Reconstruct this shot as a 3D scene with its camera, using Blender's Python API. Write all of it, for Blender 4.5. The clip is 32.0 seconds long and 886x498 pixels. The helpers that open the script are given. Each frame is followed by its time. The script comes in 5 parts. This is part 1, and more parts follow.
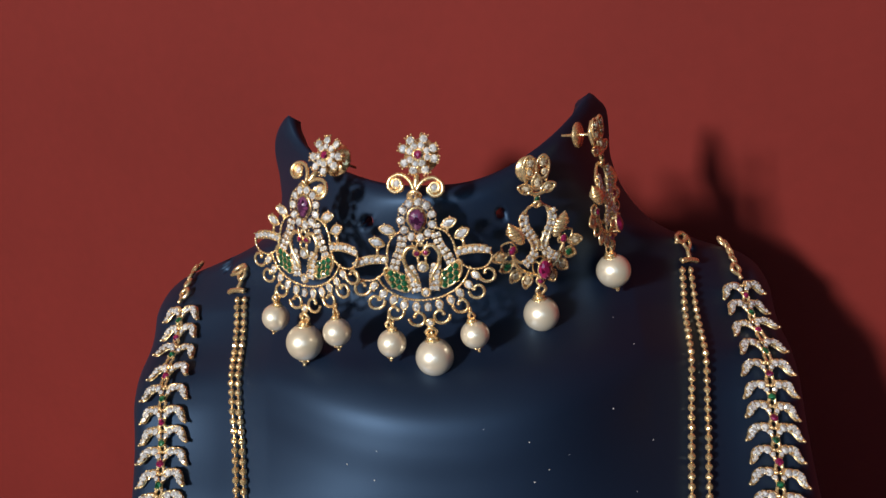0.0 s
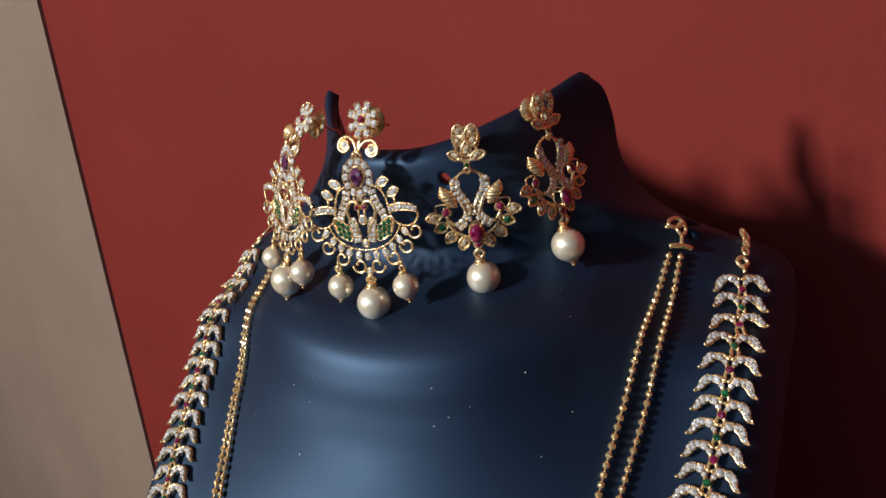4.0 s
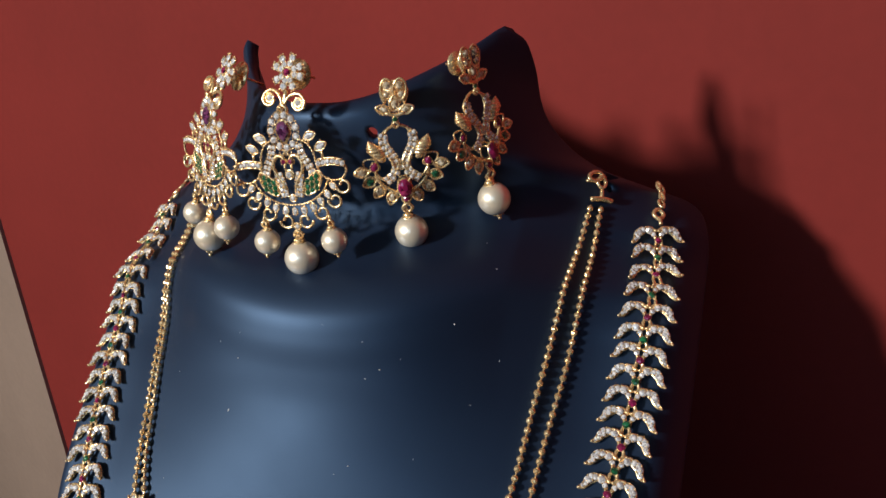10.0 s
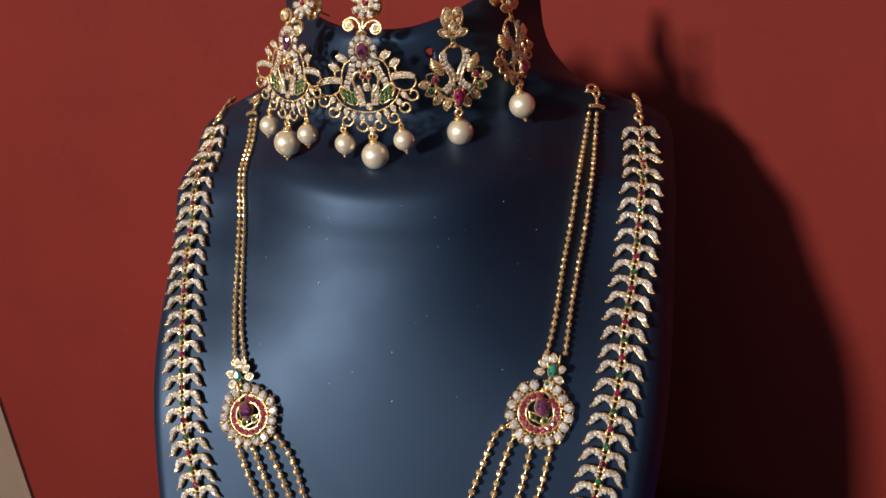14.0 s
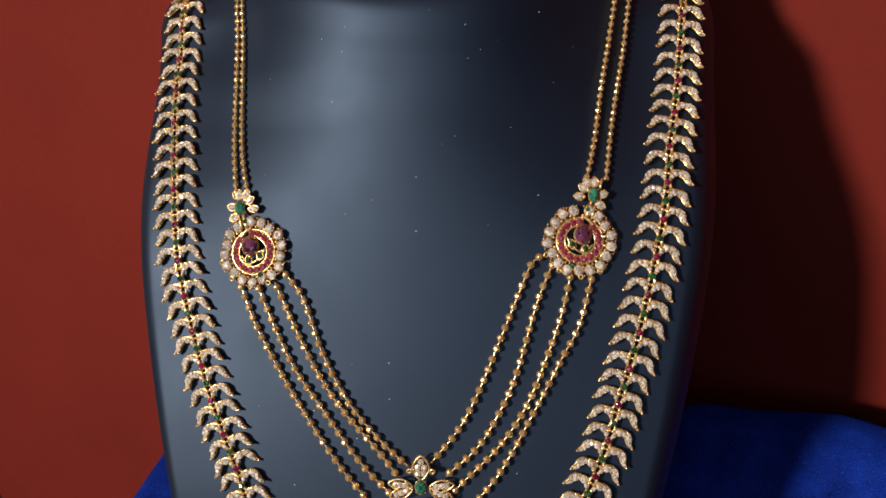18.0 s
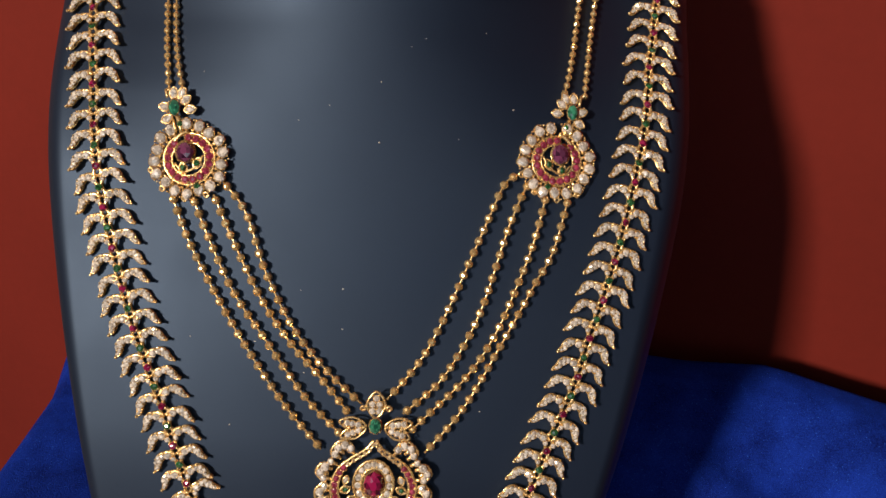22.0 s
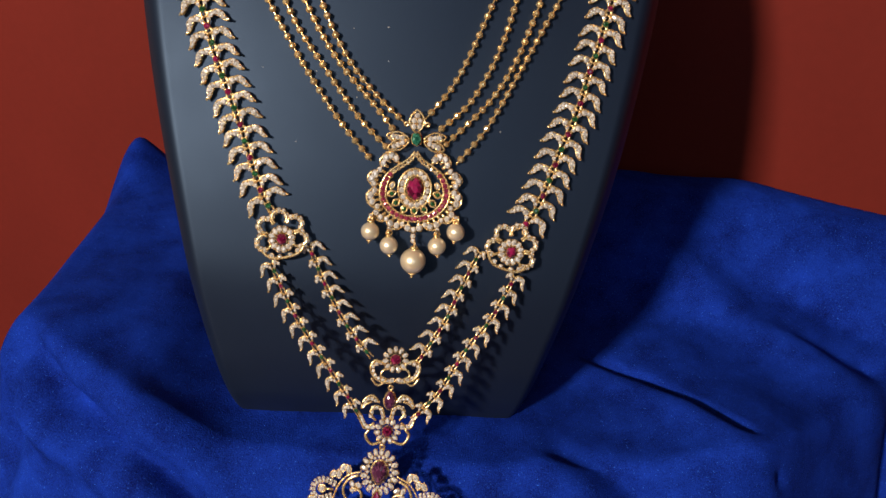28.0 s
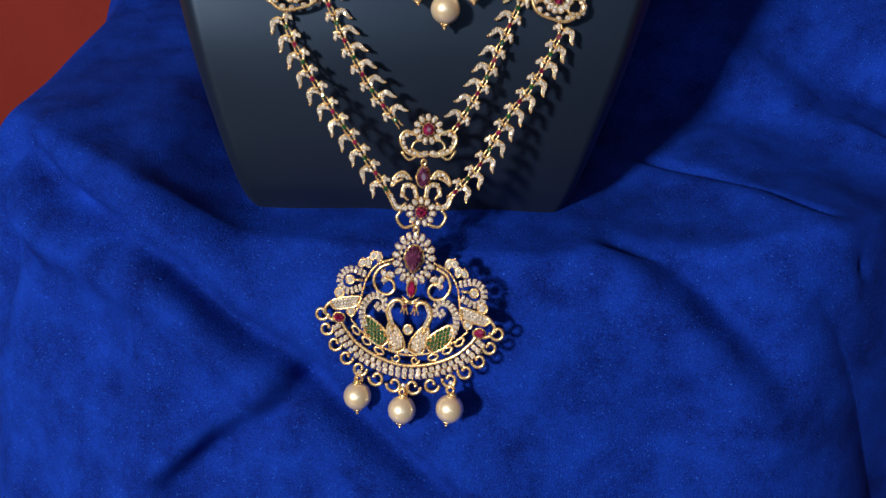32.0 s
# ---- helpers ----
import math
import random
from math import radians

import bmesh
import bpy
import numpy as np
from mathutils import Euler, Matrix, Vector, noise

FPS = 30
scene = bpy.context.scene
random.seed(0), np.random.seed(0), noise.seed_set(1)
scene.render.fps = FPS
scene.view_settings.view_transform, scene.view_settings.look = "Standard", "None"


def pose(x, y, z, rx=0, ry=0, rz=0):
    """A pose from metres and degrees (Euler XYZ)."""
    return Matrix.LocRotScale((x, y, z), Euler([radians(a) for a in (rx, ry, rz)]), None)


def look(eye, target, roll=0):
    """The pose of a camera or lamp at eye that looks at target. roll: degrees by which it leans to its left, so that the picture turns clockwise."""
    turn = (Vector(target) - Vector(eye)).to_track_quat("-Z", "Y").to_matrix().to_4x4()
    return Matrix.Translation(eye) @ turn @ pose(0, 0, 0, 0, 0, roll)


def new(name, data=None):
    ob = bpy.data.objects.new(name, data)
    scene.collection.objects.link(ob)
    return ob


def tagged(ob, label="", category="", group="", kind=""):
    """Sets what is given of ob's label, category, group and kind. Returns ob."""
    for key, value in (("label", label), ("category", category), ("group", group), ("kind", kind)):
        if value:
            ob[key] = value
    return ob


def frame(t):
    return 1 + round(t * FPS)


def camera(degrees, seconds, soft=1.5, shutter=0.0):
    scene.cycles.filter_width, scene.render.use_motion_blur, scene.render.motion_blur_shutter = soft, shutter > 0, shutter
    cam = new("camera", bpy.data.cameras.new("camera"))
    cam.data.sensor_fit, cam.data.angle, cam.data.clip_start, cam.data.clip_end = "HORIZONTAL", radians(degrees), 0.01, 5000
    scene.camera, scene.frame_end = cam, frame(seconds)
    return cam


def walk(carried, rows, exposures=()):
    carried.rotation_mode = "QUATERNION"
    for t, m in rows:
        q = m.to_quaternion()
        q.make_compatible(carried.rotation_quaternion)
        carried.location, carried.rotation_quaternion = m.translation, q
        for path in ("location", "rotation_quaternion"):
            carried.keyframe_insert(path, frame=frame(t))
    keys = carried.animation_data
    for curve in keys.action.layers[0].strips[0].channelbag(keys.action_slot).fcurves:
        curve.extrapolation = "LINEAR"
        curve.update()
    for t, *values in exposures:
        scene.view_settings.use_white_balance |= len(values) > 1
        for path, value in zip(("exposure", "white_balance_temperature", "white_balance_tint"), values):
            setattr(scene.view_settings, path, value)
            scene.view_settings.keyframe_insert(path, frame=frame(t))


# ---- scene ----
cam = camera(55.5, 32.0)
PATH = [
    (0, (0.00208, 0.00230, 0.40349), (6.502, -20.630, -3.771)),
    (0.5, (0.01569, -0.00215, 0.40439), (9.572, -20.479, -4.124)),
    (1, (0.03520, -0.00486, 0.40469), (13.153, -20.323, -4.597)),
    (1.5, (0.05577, -0.00639, 0.40892), (16.748, -20.966, -4.982)),
    (2, (0.07172, -0.00988, 0.40312), (20.046, -19.394, -5.562)),
    (2.5, (0.08948, -0.00446, 0.40086), (23.424, -19.010, -6.046)),
    (4.5, (0.13181, 0.01455, 0.38452), (31.665, -18.287, -6.274)),
    (5, (0.13591, 0.01860, 0.38556), (32.257, -18.891, -6.074)),
    (5.5, (0.14143, 0.02601, 0.38461), (32.722, -19.090, -6.075)),
    (6, (0.14097, 0.03585, 0.37812), (33.257, -18.888, -6.276)),
    (6.5, (0.13660, 0.04437, 0.37575), (33.435, -18.992, -6.314)),
    (7, (0.13261, 0.05027, 0.37616), (33.404, -19.551, -6.279)),
    (7.5, (0.13031, 0.04724, 0.37717), (33.225, -18.779, -6.432)),
    (8, (0.12810, 0.04118, 0.38104), (33.144, -18.894, -6.389)),
    (8.5, (0.12992, 0.03284, 0.38346), (32.150, -18.934, -6.258)),
    (9, (0.12692, 0.02015, 0.38188), (29.298, -19.752, -5.614)),
    (9.5, (0.12383, 0.01366, 0.38578), (27.175, -21.292, -5.125)),
    (10, (0.12104, 0.00686, 0.38961), (24.206, -22.149, -4.730)),
    (10.5, (0.11982, -0.00364, 0.39245), (22.002, -22.584, -4.576)),
    (11, (0.11055, -0.01792, 0.39420), (19.778, -23.093, -4.409)),
    (11.5, (0.10396, -0.02834, 0.39781), (18.850, -23.761, -4.476)),
    (12, (0.09843, -0.04146, 0.39766), (17.786, -23.940, -4.286)),
    (12.5, (0.09389, -0.05298, 0.39950), (16.912, -24.668, -4.137)),
    (13, (0.08982, -0.06724, 0.39835), (16.028, -24.943, -3.822)),
    (13.5, (0.08427, -0.07840, 0.39806), (15.278, -25.116, -3.544)),
    (15.5, (0.07022, -0.11459, 0.39819), (12.984, -26.475, -3.343)),
    (16, (0.06522, -0.11706, 0.38427), (12.728, -26.257, -3.206)),
    (16.5, (0.05930, -0.11416, 0.37014), (12.341, -26.576, -3.075)),
    (17, (0.05523, -0.10645, 0.35887), (11.665, -27.392, -2.656)),
    (17.5, (0.05518, -0.09749, 0.34675), (11.569, -27.741, -2.414)),
    (18, (0.04521, -0.09251, 0.33289), (10.469, -27.418, -1.476)),
    (18.5, (0.03615, -0.08570, 0.33043), (9.573, -28.269, -0.748)),
    (19, (0.02815, -0.08505, 0.32198), (8.226, -27.733, 0.321)),
    (19.5, (0.02259, -0.08171, 0.31956), (6.938, -28.289, 1.066)),
    (20, (0.01573, -0.07860, 0.31519), (5.080, -28.341, 2.176)),
    (20.5, (0.01576, -0.07586, 0.31074), (3.461, -28.276, 3.220)),
    (21, (0.01267, -0.07589, 0.30808), (1.734, -28.348, 4.218)),
    (21.5, (0.01214, -0.07356, 0.30712), (1.209, -29.435, 4.695)),
    (22, (0.01247, -0.07985, 0.30190), (0.665, -28.903, 5.092)),
    (22.5, (0.01267, -0.08682, 0.30259), (0.420, -29.633, 5.265)),
    (23, (0.01115, -0.10018, 0.29584), (0.030, -29.156, 5.410)),
    (23.5, (0.00813, -0.11025, 0.29562), (-0.575, -29.213, 5.637)),
    (24, (0.00714, -0.12314, 0.29249), (-0.814, -29.045, 5.701)),
    (24.5, (0.01163, -0.13579, 0.29072), (-0.502, -29.162, 5.484)),
    (25, (0.01089, -0.14997, 0.28591), (-1.137, -29.104, 5.871)),
    (25.5, (0.00786, -0.16411, 0.28021), (-1.581, -28.688, 5.905)),
    (27.5, (0.00267, -0.17778, 0.25870), (-1.419, -29.816, 5.766)),
    (28, (0.00091, -0.18153, 0.24842), (-1.283, -30.127, 5.620)),
    (28.5, (-0.00135, -0.18440, 0.24014), (-1.276, -30.810, 5.415)),
    (29, (-0.00258, -0.19093, 0.23258), (-1.208, -30.934, 5.206)),
    (29.5, (-0.00052, -0.19006, 0.22692), (-1.004, -32.370, 4.783)),
    (30, (0.00101, -0.19275, 0.21452), (-0.689, -32.535, 4.440)),
    (30.5, (0.00091, -0.18939, 0.20752), (-0.551, -33.577, 4.064)),
    (31, (-0.00107, -0.18565, 0.19315), (-0.476, -34.038, 3.904)),
    (31.5, (-0.00189, -0.18139, 0.18307), (-0.394, -34.699, 3.790)),
    (32, (-0.00142, -0.17803, 0.17257), (-0.296, -35.274, 3.539)),
]
walk(cam, [(t, look(eye, Vector(eye) + Vector((-math.sin(radians(yaw)) * math.cos(radians(pitch)), math.cos(radians(yaw)) * math.cos(radians(pitch)), math.sin(radians(pitch)))), roll)) for t, eye, (yaw, pitch, roll) in PATH],
     [(0, 0.05, 6300, 11), (5, 0.12, 6250, 10), (10, 0.16, 6300, 11), (14, 0.05, 7100, 15), (18, -0.09, 8300, 19), (24, -0.10, 8900, 20), (28, -0.06, 8300, 18), (32, 0, 7500, 14)])

# ---- light: two added lamps with no window built, and the room's own bounce ----
world = bpy.data.worlds.new("room_air")
scene.world = world
world.use_nodes = True
world.node_tree.nodes["Background"].inputs[0].default_value = (0.75, 0.87, 1.0, 1)
world.node_tree.nodes["Background"].inputs[1].default_value = 0.3


def area_lamp(name, eye, target, wide, high, watts, colour):
    data = bpy.data.lights.new(name, "AREA")
    data.shape, data.size, data.size_y, data.energy, data.color = "RECTANGLE", wide, high, watts, colour
    ob = new(name, data)
    ob.matrix_world = look(eye, target)
    return ob


# key lamp set by the wall shadow's direction; no side window is built
KEY_AT = Vector((-1.37, -1.80, 1.15))
area_lamp("side_key_light", KEY_AT, (0.0, 0.25, 0.15), 0.24, 0.20, 74, (1.0, 0.95, 0.88))
# added fill lamp for the bust's blue sheen; no window stands there
FILL_AT = Vector((-0.22, -2.7, 1.45))
area_lamp("back_fill_light", FILL_AT, (0.0, 0.15, 0.15), 2.4, 0.9, 11.0, (0.46, 0.73, 1.0))

# ---- materials ----


def material(name, base, rough=0.5, metal=0.0, spec=0.5):
    m = bpy.data.materials.new(name)
    m.use_nodes = True
    b = m.node_tree.nodes["Principled BSDF"]
    b.inputs["Base Color"].default_value = (*base, 1)
    b.inputs["Roughness"].default_value = rough
    b.inputs["Metallic"].default_value = metal
    b.inputs["Specular IOR Level"].default_value = spec
    return m, m.node_tree.nodes, m.node_tree.links, b


def coords(nodes, links, scale):
    tc = nodes.new("ShaderNodeTexCoord")
    mp = nodes.new("ShaderNodeMapping")
    mp.inputs["Scale"].default_value = (scale, scale, scale) if not isinstance(scale, tuple) else scale
    links.new(tc.outputs["Object"], mp.inputs["Vector"])
    return mp.outputs["Vector"]


def noise_tex(nodes, links, vec, scale, detail=4, rough=0.55):
    n = nodes.new("ShaderNodeTexNoise")
    n.inputs["Scale"].default_value = scale
    n.inputs["Detail"].default_value = detail
    n.inputs["Roughness"].default_value = rough
    links.new(vec, n.inputs["Vector"])
    return n.outputs["Fac"]


def ramp(nodes, links, fac, stops):
    r = nodes.new("ShaderNodeValToRGB")
    while len(r.color_ramp.elements) < len(stops):
        r.color_ramp.elements.new(0.5)
    for el, (p, c) in zip(r.color_ramp.elements, stops):
        el.position, el.color = p, (*c, 1)
    links.new(fac, r.inputs["Fac"])
    return r.outputs["Color"]


def bump(nodes, links, b, height, strength, distance):
    bp = nodes.new("ShaderNodeBump")
    bp.inputs["Strength"].default_value = strength
    bp.inputs["Distance"].default_value = distance
    links.new(height, bp.inputs["Height"])
    links.new(bp.outputs["Normal"], b.inputs["Normal"])


def mixf(nodes, links, a, b, fac=0.5):
    m = nodes.new("ShaderNodeMix")
    m.inputs["Factor"].default_value = fac
    links.new(a, m.inputs["A"])
    links.new(b, m.inputs["B"])
    return m.outputs["Result"]


def painted_wall(name, base):
    m, n, l, b = material(name, base, 0.75, 0.0, 0.2)
    v = coords(n, l, 1.0)
    big, fine = noise_tex(n, l, v, 5.0, 5), noise_tex(n, l, v, 140.0, 3)
    lo, hi = tuple(c * 0.86 for c in base), tuple(c * 1.10 for c in base)
    l.new(ramp(n, l, mixf(n, l, big, fine, 0.3), [(0.3, lo), (0.7, hi)]), b.inputs["Base Color"])
    bump(n, l, b, mixf(n, l, big, fine, 0.45), 0.10, 0.002)
    return m


RED_PAINT = painted_wall("red_wall_paint", (0.187, 0.0200, 0.0152))
BEIGE_PAINT = painted_wall("beige_wall_paint", (0.245, 0.178, 0.136))
CEILING_PAINT = painted_wall("grey_ceiling_paint", (0.22, 0.21, 0.20))
DARK_PAINT = painted_wall("brown_wall_paint", (0.07, 0.055, 0.045))
FLOOR_TILE = painted_wall("grey_floor", (0.08, 0.075, 0.07))
WOOD, _n, _l, _b = material("brown_wood", (0.16, 0.08, 0.04), 0.45)

LEATHER, _n, _l, _b = material("black_leatherette", (0.004, 0.008, 0.022), 0.5, 0.0, 0.80)
_b.inputs["Specular Tint"].default_value = (0.37, 0.62, 1.0, 1)
_b.inputs["IOR"].default_value = 1.55
_v = coords(_n, _l, 1.0)
_vo = _n.new("ShaderNodeTexVoronoi")
_vo.inputs["Scale"].default_value = 1500.0
_l.new(_v, _vo.inputs["Vector"])
_big = noise_tex(_n, _l, _v, 22.0, 5)
_l.new(ramp(_n, _l, _big, [(0.3, (0.50, 0.50, 0.50)), (0.75, (0.58, 0.58, 0.58))]), _b.inputs["Roughness"])
bump(_n, _l, _b, mixf(_n, _l, _vo.outputs["Distance"], noise_tex(_n, _l, _v, 600.0, 3), 0.5), 0.05, 0.0003)

VELVET, _n, _l, _b = material("royal_blue_velvet", (0.004, 0.012, 0.20), 0.75, 0.0, 0.05)
_v = coords(_n, _l, 1.0)
_nap, _pile = noise_tex(_n, _l, _v, 45.0, 6, 0.65), noise_tex(_n, _l, _v, 1600.0, 3)
_l.new(ramp(_n, _l, mixf(_n, _l, _nap, _pile, 0.45), [(0.34, (0.0005, 0.007, 0.11)), (0.68, (0.001, 0.052, 0.55))]), _b.inputs["Base Color"])
_b.inputs["Sheen Weight"].default_value = 0.04
_b.inputs["Sheen Roughness"].default_value = 0.35
_b.inputs["Sheen Tint"].default_value = (0.01, 0.16, 1.0, 1)
# bright nap fibres, their sparkle put into the base colour as specks
_sparkle = ramp(_n, _l, noise_tex(_n, _l, _v, 1150.0, 2), [(0.65, (0, 0, 0)), (0.80, (1, 1, 1))])
_mx = _n.new("ShaderNodeMix")
_mx.data_type = "RGBA"
_l.new(_sparkle, _mx.inputs["Factor"])
_l.new(_b.inputs["Base Color"].links[0].from_socket, _mx.inputs["A"])
_mx.inputs["B"].default_value = (0.02, 0.18, 1.0, 1)
_l.new(_mx.outputs["Result"], _b.inputs["Base Color"])
bump(_n, _l, _b, mixf(_n, _l, _nap, _pile, 0.75), 0.6, 0.0015)

# ---- helpers for building ----


def link_mesh(name, bm, mat, parent=None, label="", flat=False):
    me = bpy.data.meshes.new(name)
    bm.normal_update()
    bm.to_mesh(me)
    bm.free()
    for mt in mat if isinstance(mat, (list, tuple)) else [mat]:
        me.materials.append(mt)
    if not flat:
        for p in me.polygons:
            p.use_smooth = True
    ob = new(name, me)
    if parent:
        ob.parent = parent
    if label:
        tagged(ob, label)
    return ob


def part(name, bm, mat, parent, label="", flat=False):
    return link_mesh(name, bm, mat, parent, label, flat)


def thing(name, m, label, category, group=""):
    ob = new(name)
    ob.empty_display_size = 0.01
    ob.matrix_world = m
    return tagged(ob, label, category, group)


def add_box(bm, lo, hi, m=None):
    made = bmesh.ops.create_cube(bm, size=1)["verts"]
    for v in made:
        v.co = Vector([(lo[i] + hi[i]) / 2 + v.co[i] * (hi[i] - lo[i]) for i in range(3)])
        if m is not None:
            v.co = m @ v.co
    return made


# ---- the room: a red wall behind, a beige wall beside it ----
WALL_YAW = radians(-16.0)
CORNER = Vector((-0.66, 0.60, 0.0))
ROOM = Matrix.Translation(CORNER) @ Matrix.Rotation(WALL_YAW, 4, "Z")   # x runs along the red wall, y into it
FLOOR_Z, ROOF_Z = -0.78, 2.2


def slab(name, lo, hi, mat, label, category):
    bm = bmesh.new()
    add_box(bm, lo, hi)
    ob = link_mesh(name, bm, mat, flat=True)
    ob.matrix_world = ROOM
    return tagged(ob, label, category, kind="structure")


slab("wall_north", (0, 0, FLOOR_Z), (3.2, 0.12, ROOF_Z), RED_PAINT, "matt brick-red painted wall with faint scuffs", "wall")
slab("wall_north_pier", (-1.0, -0.004, FLOOR_Z), (0, 0.12, ROOF_Z), BEIGE_PAINT, "beige painted strip of wall beside the red one", "wall")
# unseen slabs that close the room, toned dark to limit bounced light
slab("wall_east", (3.2, -4.3, FLOOR_Z), (3.32, 0.12, ROOF_Z), DARK_PAINT, "plain dark brown side wall, added out of view", "wall")
slab("wall_west", (-1.12, -4.3, FLOOR_Z), (-1.0, 0.12, ROOF_Z), DARK_PAINT, "plain dark brown side wall, added out of view", "wall")
slab("wall_south", (-1.12, -4.42, FLOOR_Z), (3.32, -4.3, ROOF_Z), DARK_PAINT, "plain dark brown wall added behind the viewer, out of view", "wall")
slab("floor", (-1.12, -4.3, FLOOR_Z - 0.1), (3.2, 0, FLOOR_Z), FLOOR_TILE, "plain dark grey floor, added out of view", "floor")
slab("ceiling", (-1.12, -4.3, ROOF_Z), (3.2, 0, ROOF_Z + 0.1), CEILING_PAINT, "plain dim grey ceiling, added out of view", "ceiling")

# ---- the cloth over its support ----


def ease(a, b, x):
    t = min(1.0, max(0.0, (x - a) / (b - a)))
    return t * t * (3 - 2 * t)


def hill(x, y, cx, cy, rx, ry, h, turn=0.0):
    c, s = math.cos(radians(turn)), math.sin(radians(turn))
    dx, dy = x - cx, y - cy
    a, b = (c * dx + s * dy) / rx, (c * dy - s * dx) / ry
    return h * math.exp(-a * a - b * b)


def soft(d, r):
    return math.sqrt(d * d + r * r) - r if d > 0 else 0.0


def cloth_z(x, y):
    """The cloth over a flat stand: a lip along the back at one side, steep falls in front and at both sides."""
    z = -0.022 + 0.022 * ease(0.075, 0.13, -x) + 0.006 * ease(0.07, 0.13, x)
    z += 0.051 * ease(0.05, 0.12, x) * ease(0.205, 0.292, y + 0.42 * max(0.0, x - 0.19))
    z += hill(x, y, 0.155, 0.09, 0.045, 0.05, 0.010)
    z += hill(x, y, -0.165, 0.145, 0.04, 0.035, 0.004)
    front = 0.096 - y + 0.10 * max(0.0, abs(x + 0.01) - 0.05) + 0.55 * max(0.0, -0.12 - x)
    right = x - 0.139 + 0.22 * max(0.0, 0.09 - y) - 1.26 * max(0.0, y - 0.09)
    left = -0.187 - x
    back_line = 0.318 if x < 0.05 else 0.303 - 0.42 * max(0.0, x - 0.19)
    back = (y - back_line) * 0.9
    corner = (-(x + 0.195) + (y - 0.315)) * 0.707
    z -= 2.2 * soft(left, 0.012)
    z -= 2.05 * soft(math.hypot(max(0, front), max(0, right)), 0.012)
    z -= 2.4 * soft(math.hypot(max(0, back), max(0, corner)), 0.010)
    z += hill(x, y, -0.195, 0.318, 0.022, 0.024, 0.022)
    z += noise.noise((x * 11, y * 11, 0.3)) * 0.0050 + noise.noise((x * 30, y * 30, 4.3)) * 0.0024
    return max(z, -0.40 + 0.01 * noise.noise((x * 6, y * 6, 9.1)))


bm = bmesh.new()
NX, NY = 380, 330


def spread(k, n, mid, reach):
    t = 2 * k / n - 1
    return mid + reach * (0.42 * t + 0.58 * t ** 3)


grid = [[bm.verts.new((spread(i, NX, 0.01, 0.50), spread(j, NY, 0.10, 0.36), 0)) for i in range(NX + 1)] for j in range(NY + 1)]
WALL_N = Vector((math.sin(-WALL_YAW), math.cos(WALL_YAW), 0))
for row in grid:
    for v in row:
        gap = (v.co - CORNER).dot(WALL_N)
        if gap > -0.006:
            v.co -= WALL_N * (gap + 0.006)
        v.co.z = cloth_z(v.co.x, v.co.y)

# creases: each pushes the cloth in or out along a bent line
AT = np.array([[v.co[:] for v in row] for row in grid])
DX, DY = np.gradient(AT, axis=1), np.gradient(AT, axis=0)
OUT = np.cross(DX, DY)
OUT /= np.linalg.norm(OUT, axis=2, keepdims=True) + 1e-12
PUSH = np.zeros(AT.shape[:2])


def crease(line, shift, wide, h):
    pts = [np.array((x + shift[0], y + shift[1], cloth_z(x + shift[0], y + shift[1]))) for x, y in line]
    best, at = np.full(PUSH.shape, 9.0), np.zeros(PUSH.shape)
    for i, (p, q) in enumerate(zip(pts, pts[1:])):
        a = np.clip((AT - p) @ (q - p) / ((q - p) @ (q - p)), 0, 1)
        d = np.linalg.norm(AT - p - a[..., None] * (q - p), axis=2)
        at = np.where(d < best, (i + a) / (len(pts) - 1), at)
        best = np.minimum(best, d)
    PUSH[...] += h * np.exp(-(best / wide) ** 2) * (0.3 + 0.7 * np.sin(np.pi * (0.1 + 0.8 * at)))


MAIN = [(-0.175, 0.128), (-0.158, 0.113), (-0.130, 0.093), (-0.106, 0.083), (-0.080, 0.075), (-0.060, 0.069), (-0.029, 0.058), (0.005, 0.045), (0.03, 0.036)]
crease(MAIN, (0, 0), 0.0045, -0.007)
crease(MAIN, (-0.006, -0.006), 0.010, 0.009)
crease(MAIN, (0.006, 0.006), 0.012, 0.004)
UPPER = [(-0.190, 0.145), (-0.175, 0.128), (-0.158, 0.113), (-0.130, 0.093)]
crease(UPPER, (0, 0), 0.0045, -0.003)
crease(UPPER, (-0.006, -0.007), 0.010, 0.006)
FORK = [(-0.050, 0.066), (-0.065, 0.059), (-0.082, 0.055), (-0.102, 0.044)]
crease(FORK, (-0.009, -0.001), 0.007, 0.011)
crease(FORK, (0.002, 0), 0.008, -0.009)
SLIT = [(0.092, 0.180), (0.119, 0.158), (0.138, 0.140), (0.155, 0.119), (0.172, 0.103)]
crease(SLIT, (0, 0), 0.0035, -0.006)
crease(SLIT, (-0.005, -0.007), 0.009, 0.004)
BOW = [(0.070, 0.101), (0.086, 0.095), (0.099, 0.089), (0.116, 0.081), (0.132, 0.074), (0.141, 0.069)]
crease(BOW, (0.001, 0.002), 0.008, -0.008)
crease(BOW, (-0.004, -0.008), 0.014, 0.008)
crease([(0.24, 0.16), (0.20, 0.20), (0.14, 0.25)], (0, 0), 0.014, 0.009)
crease([(0.26, 0.20), (0.20, 0.235)], (0, 0), 0.010, -0.008)
crease([(0.245, 0.19), (0.262, 0.165), (0.268, 0.135)], (0, 0), 0.006, -0.010)
crease([(-0.137, 0.082), (-0.137, 0.062)], (0, 0), 0.022, -0.009)
crease([(0.094, 0.072), (0.100, 0.062)], (0, 0), 0.016, -0.006)
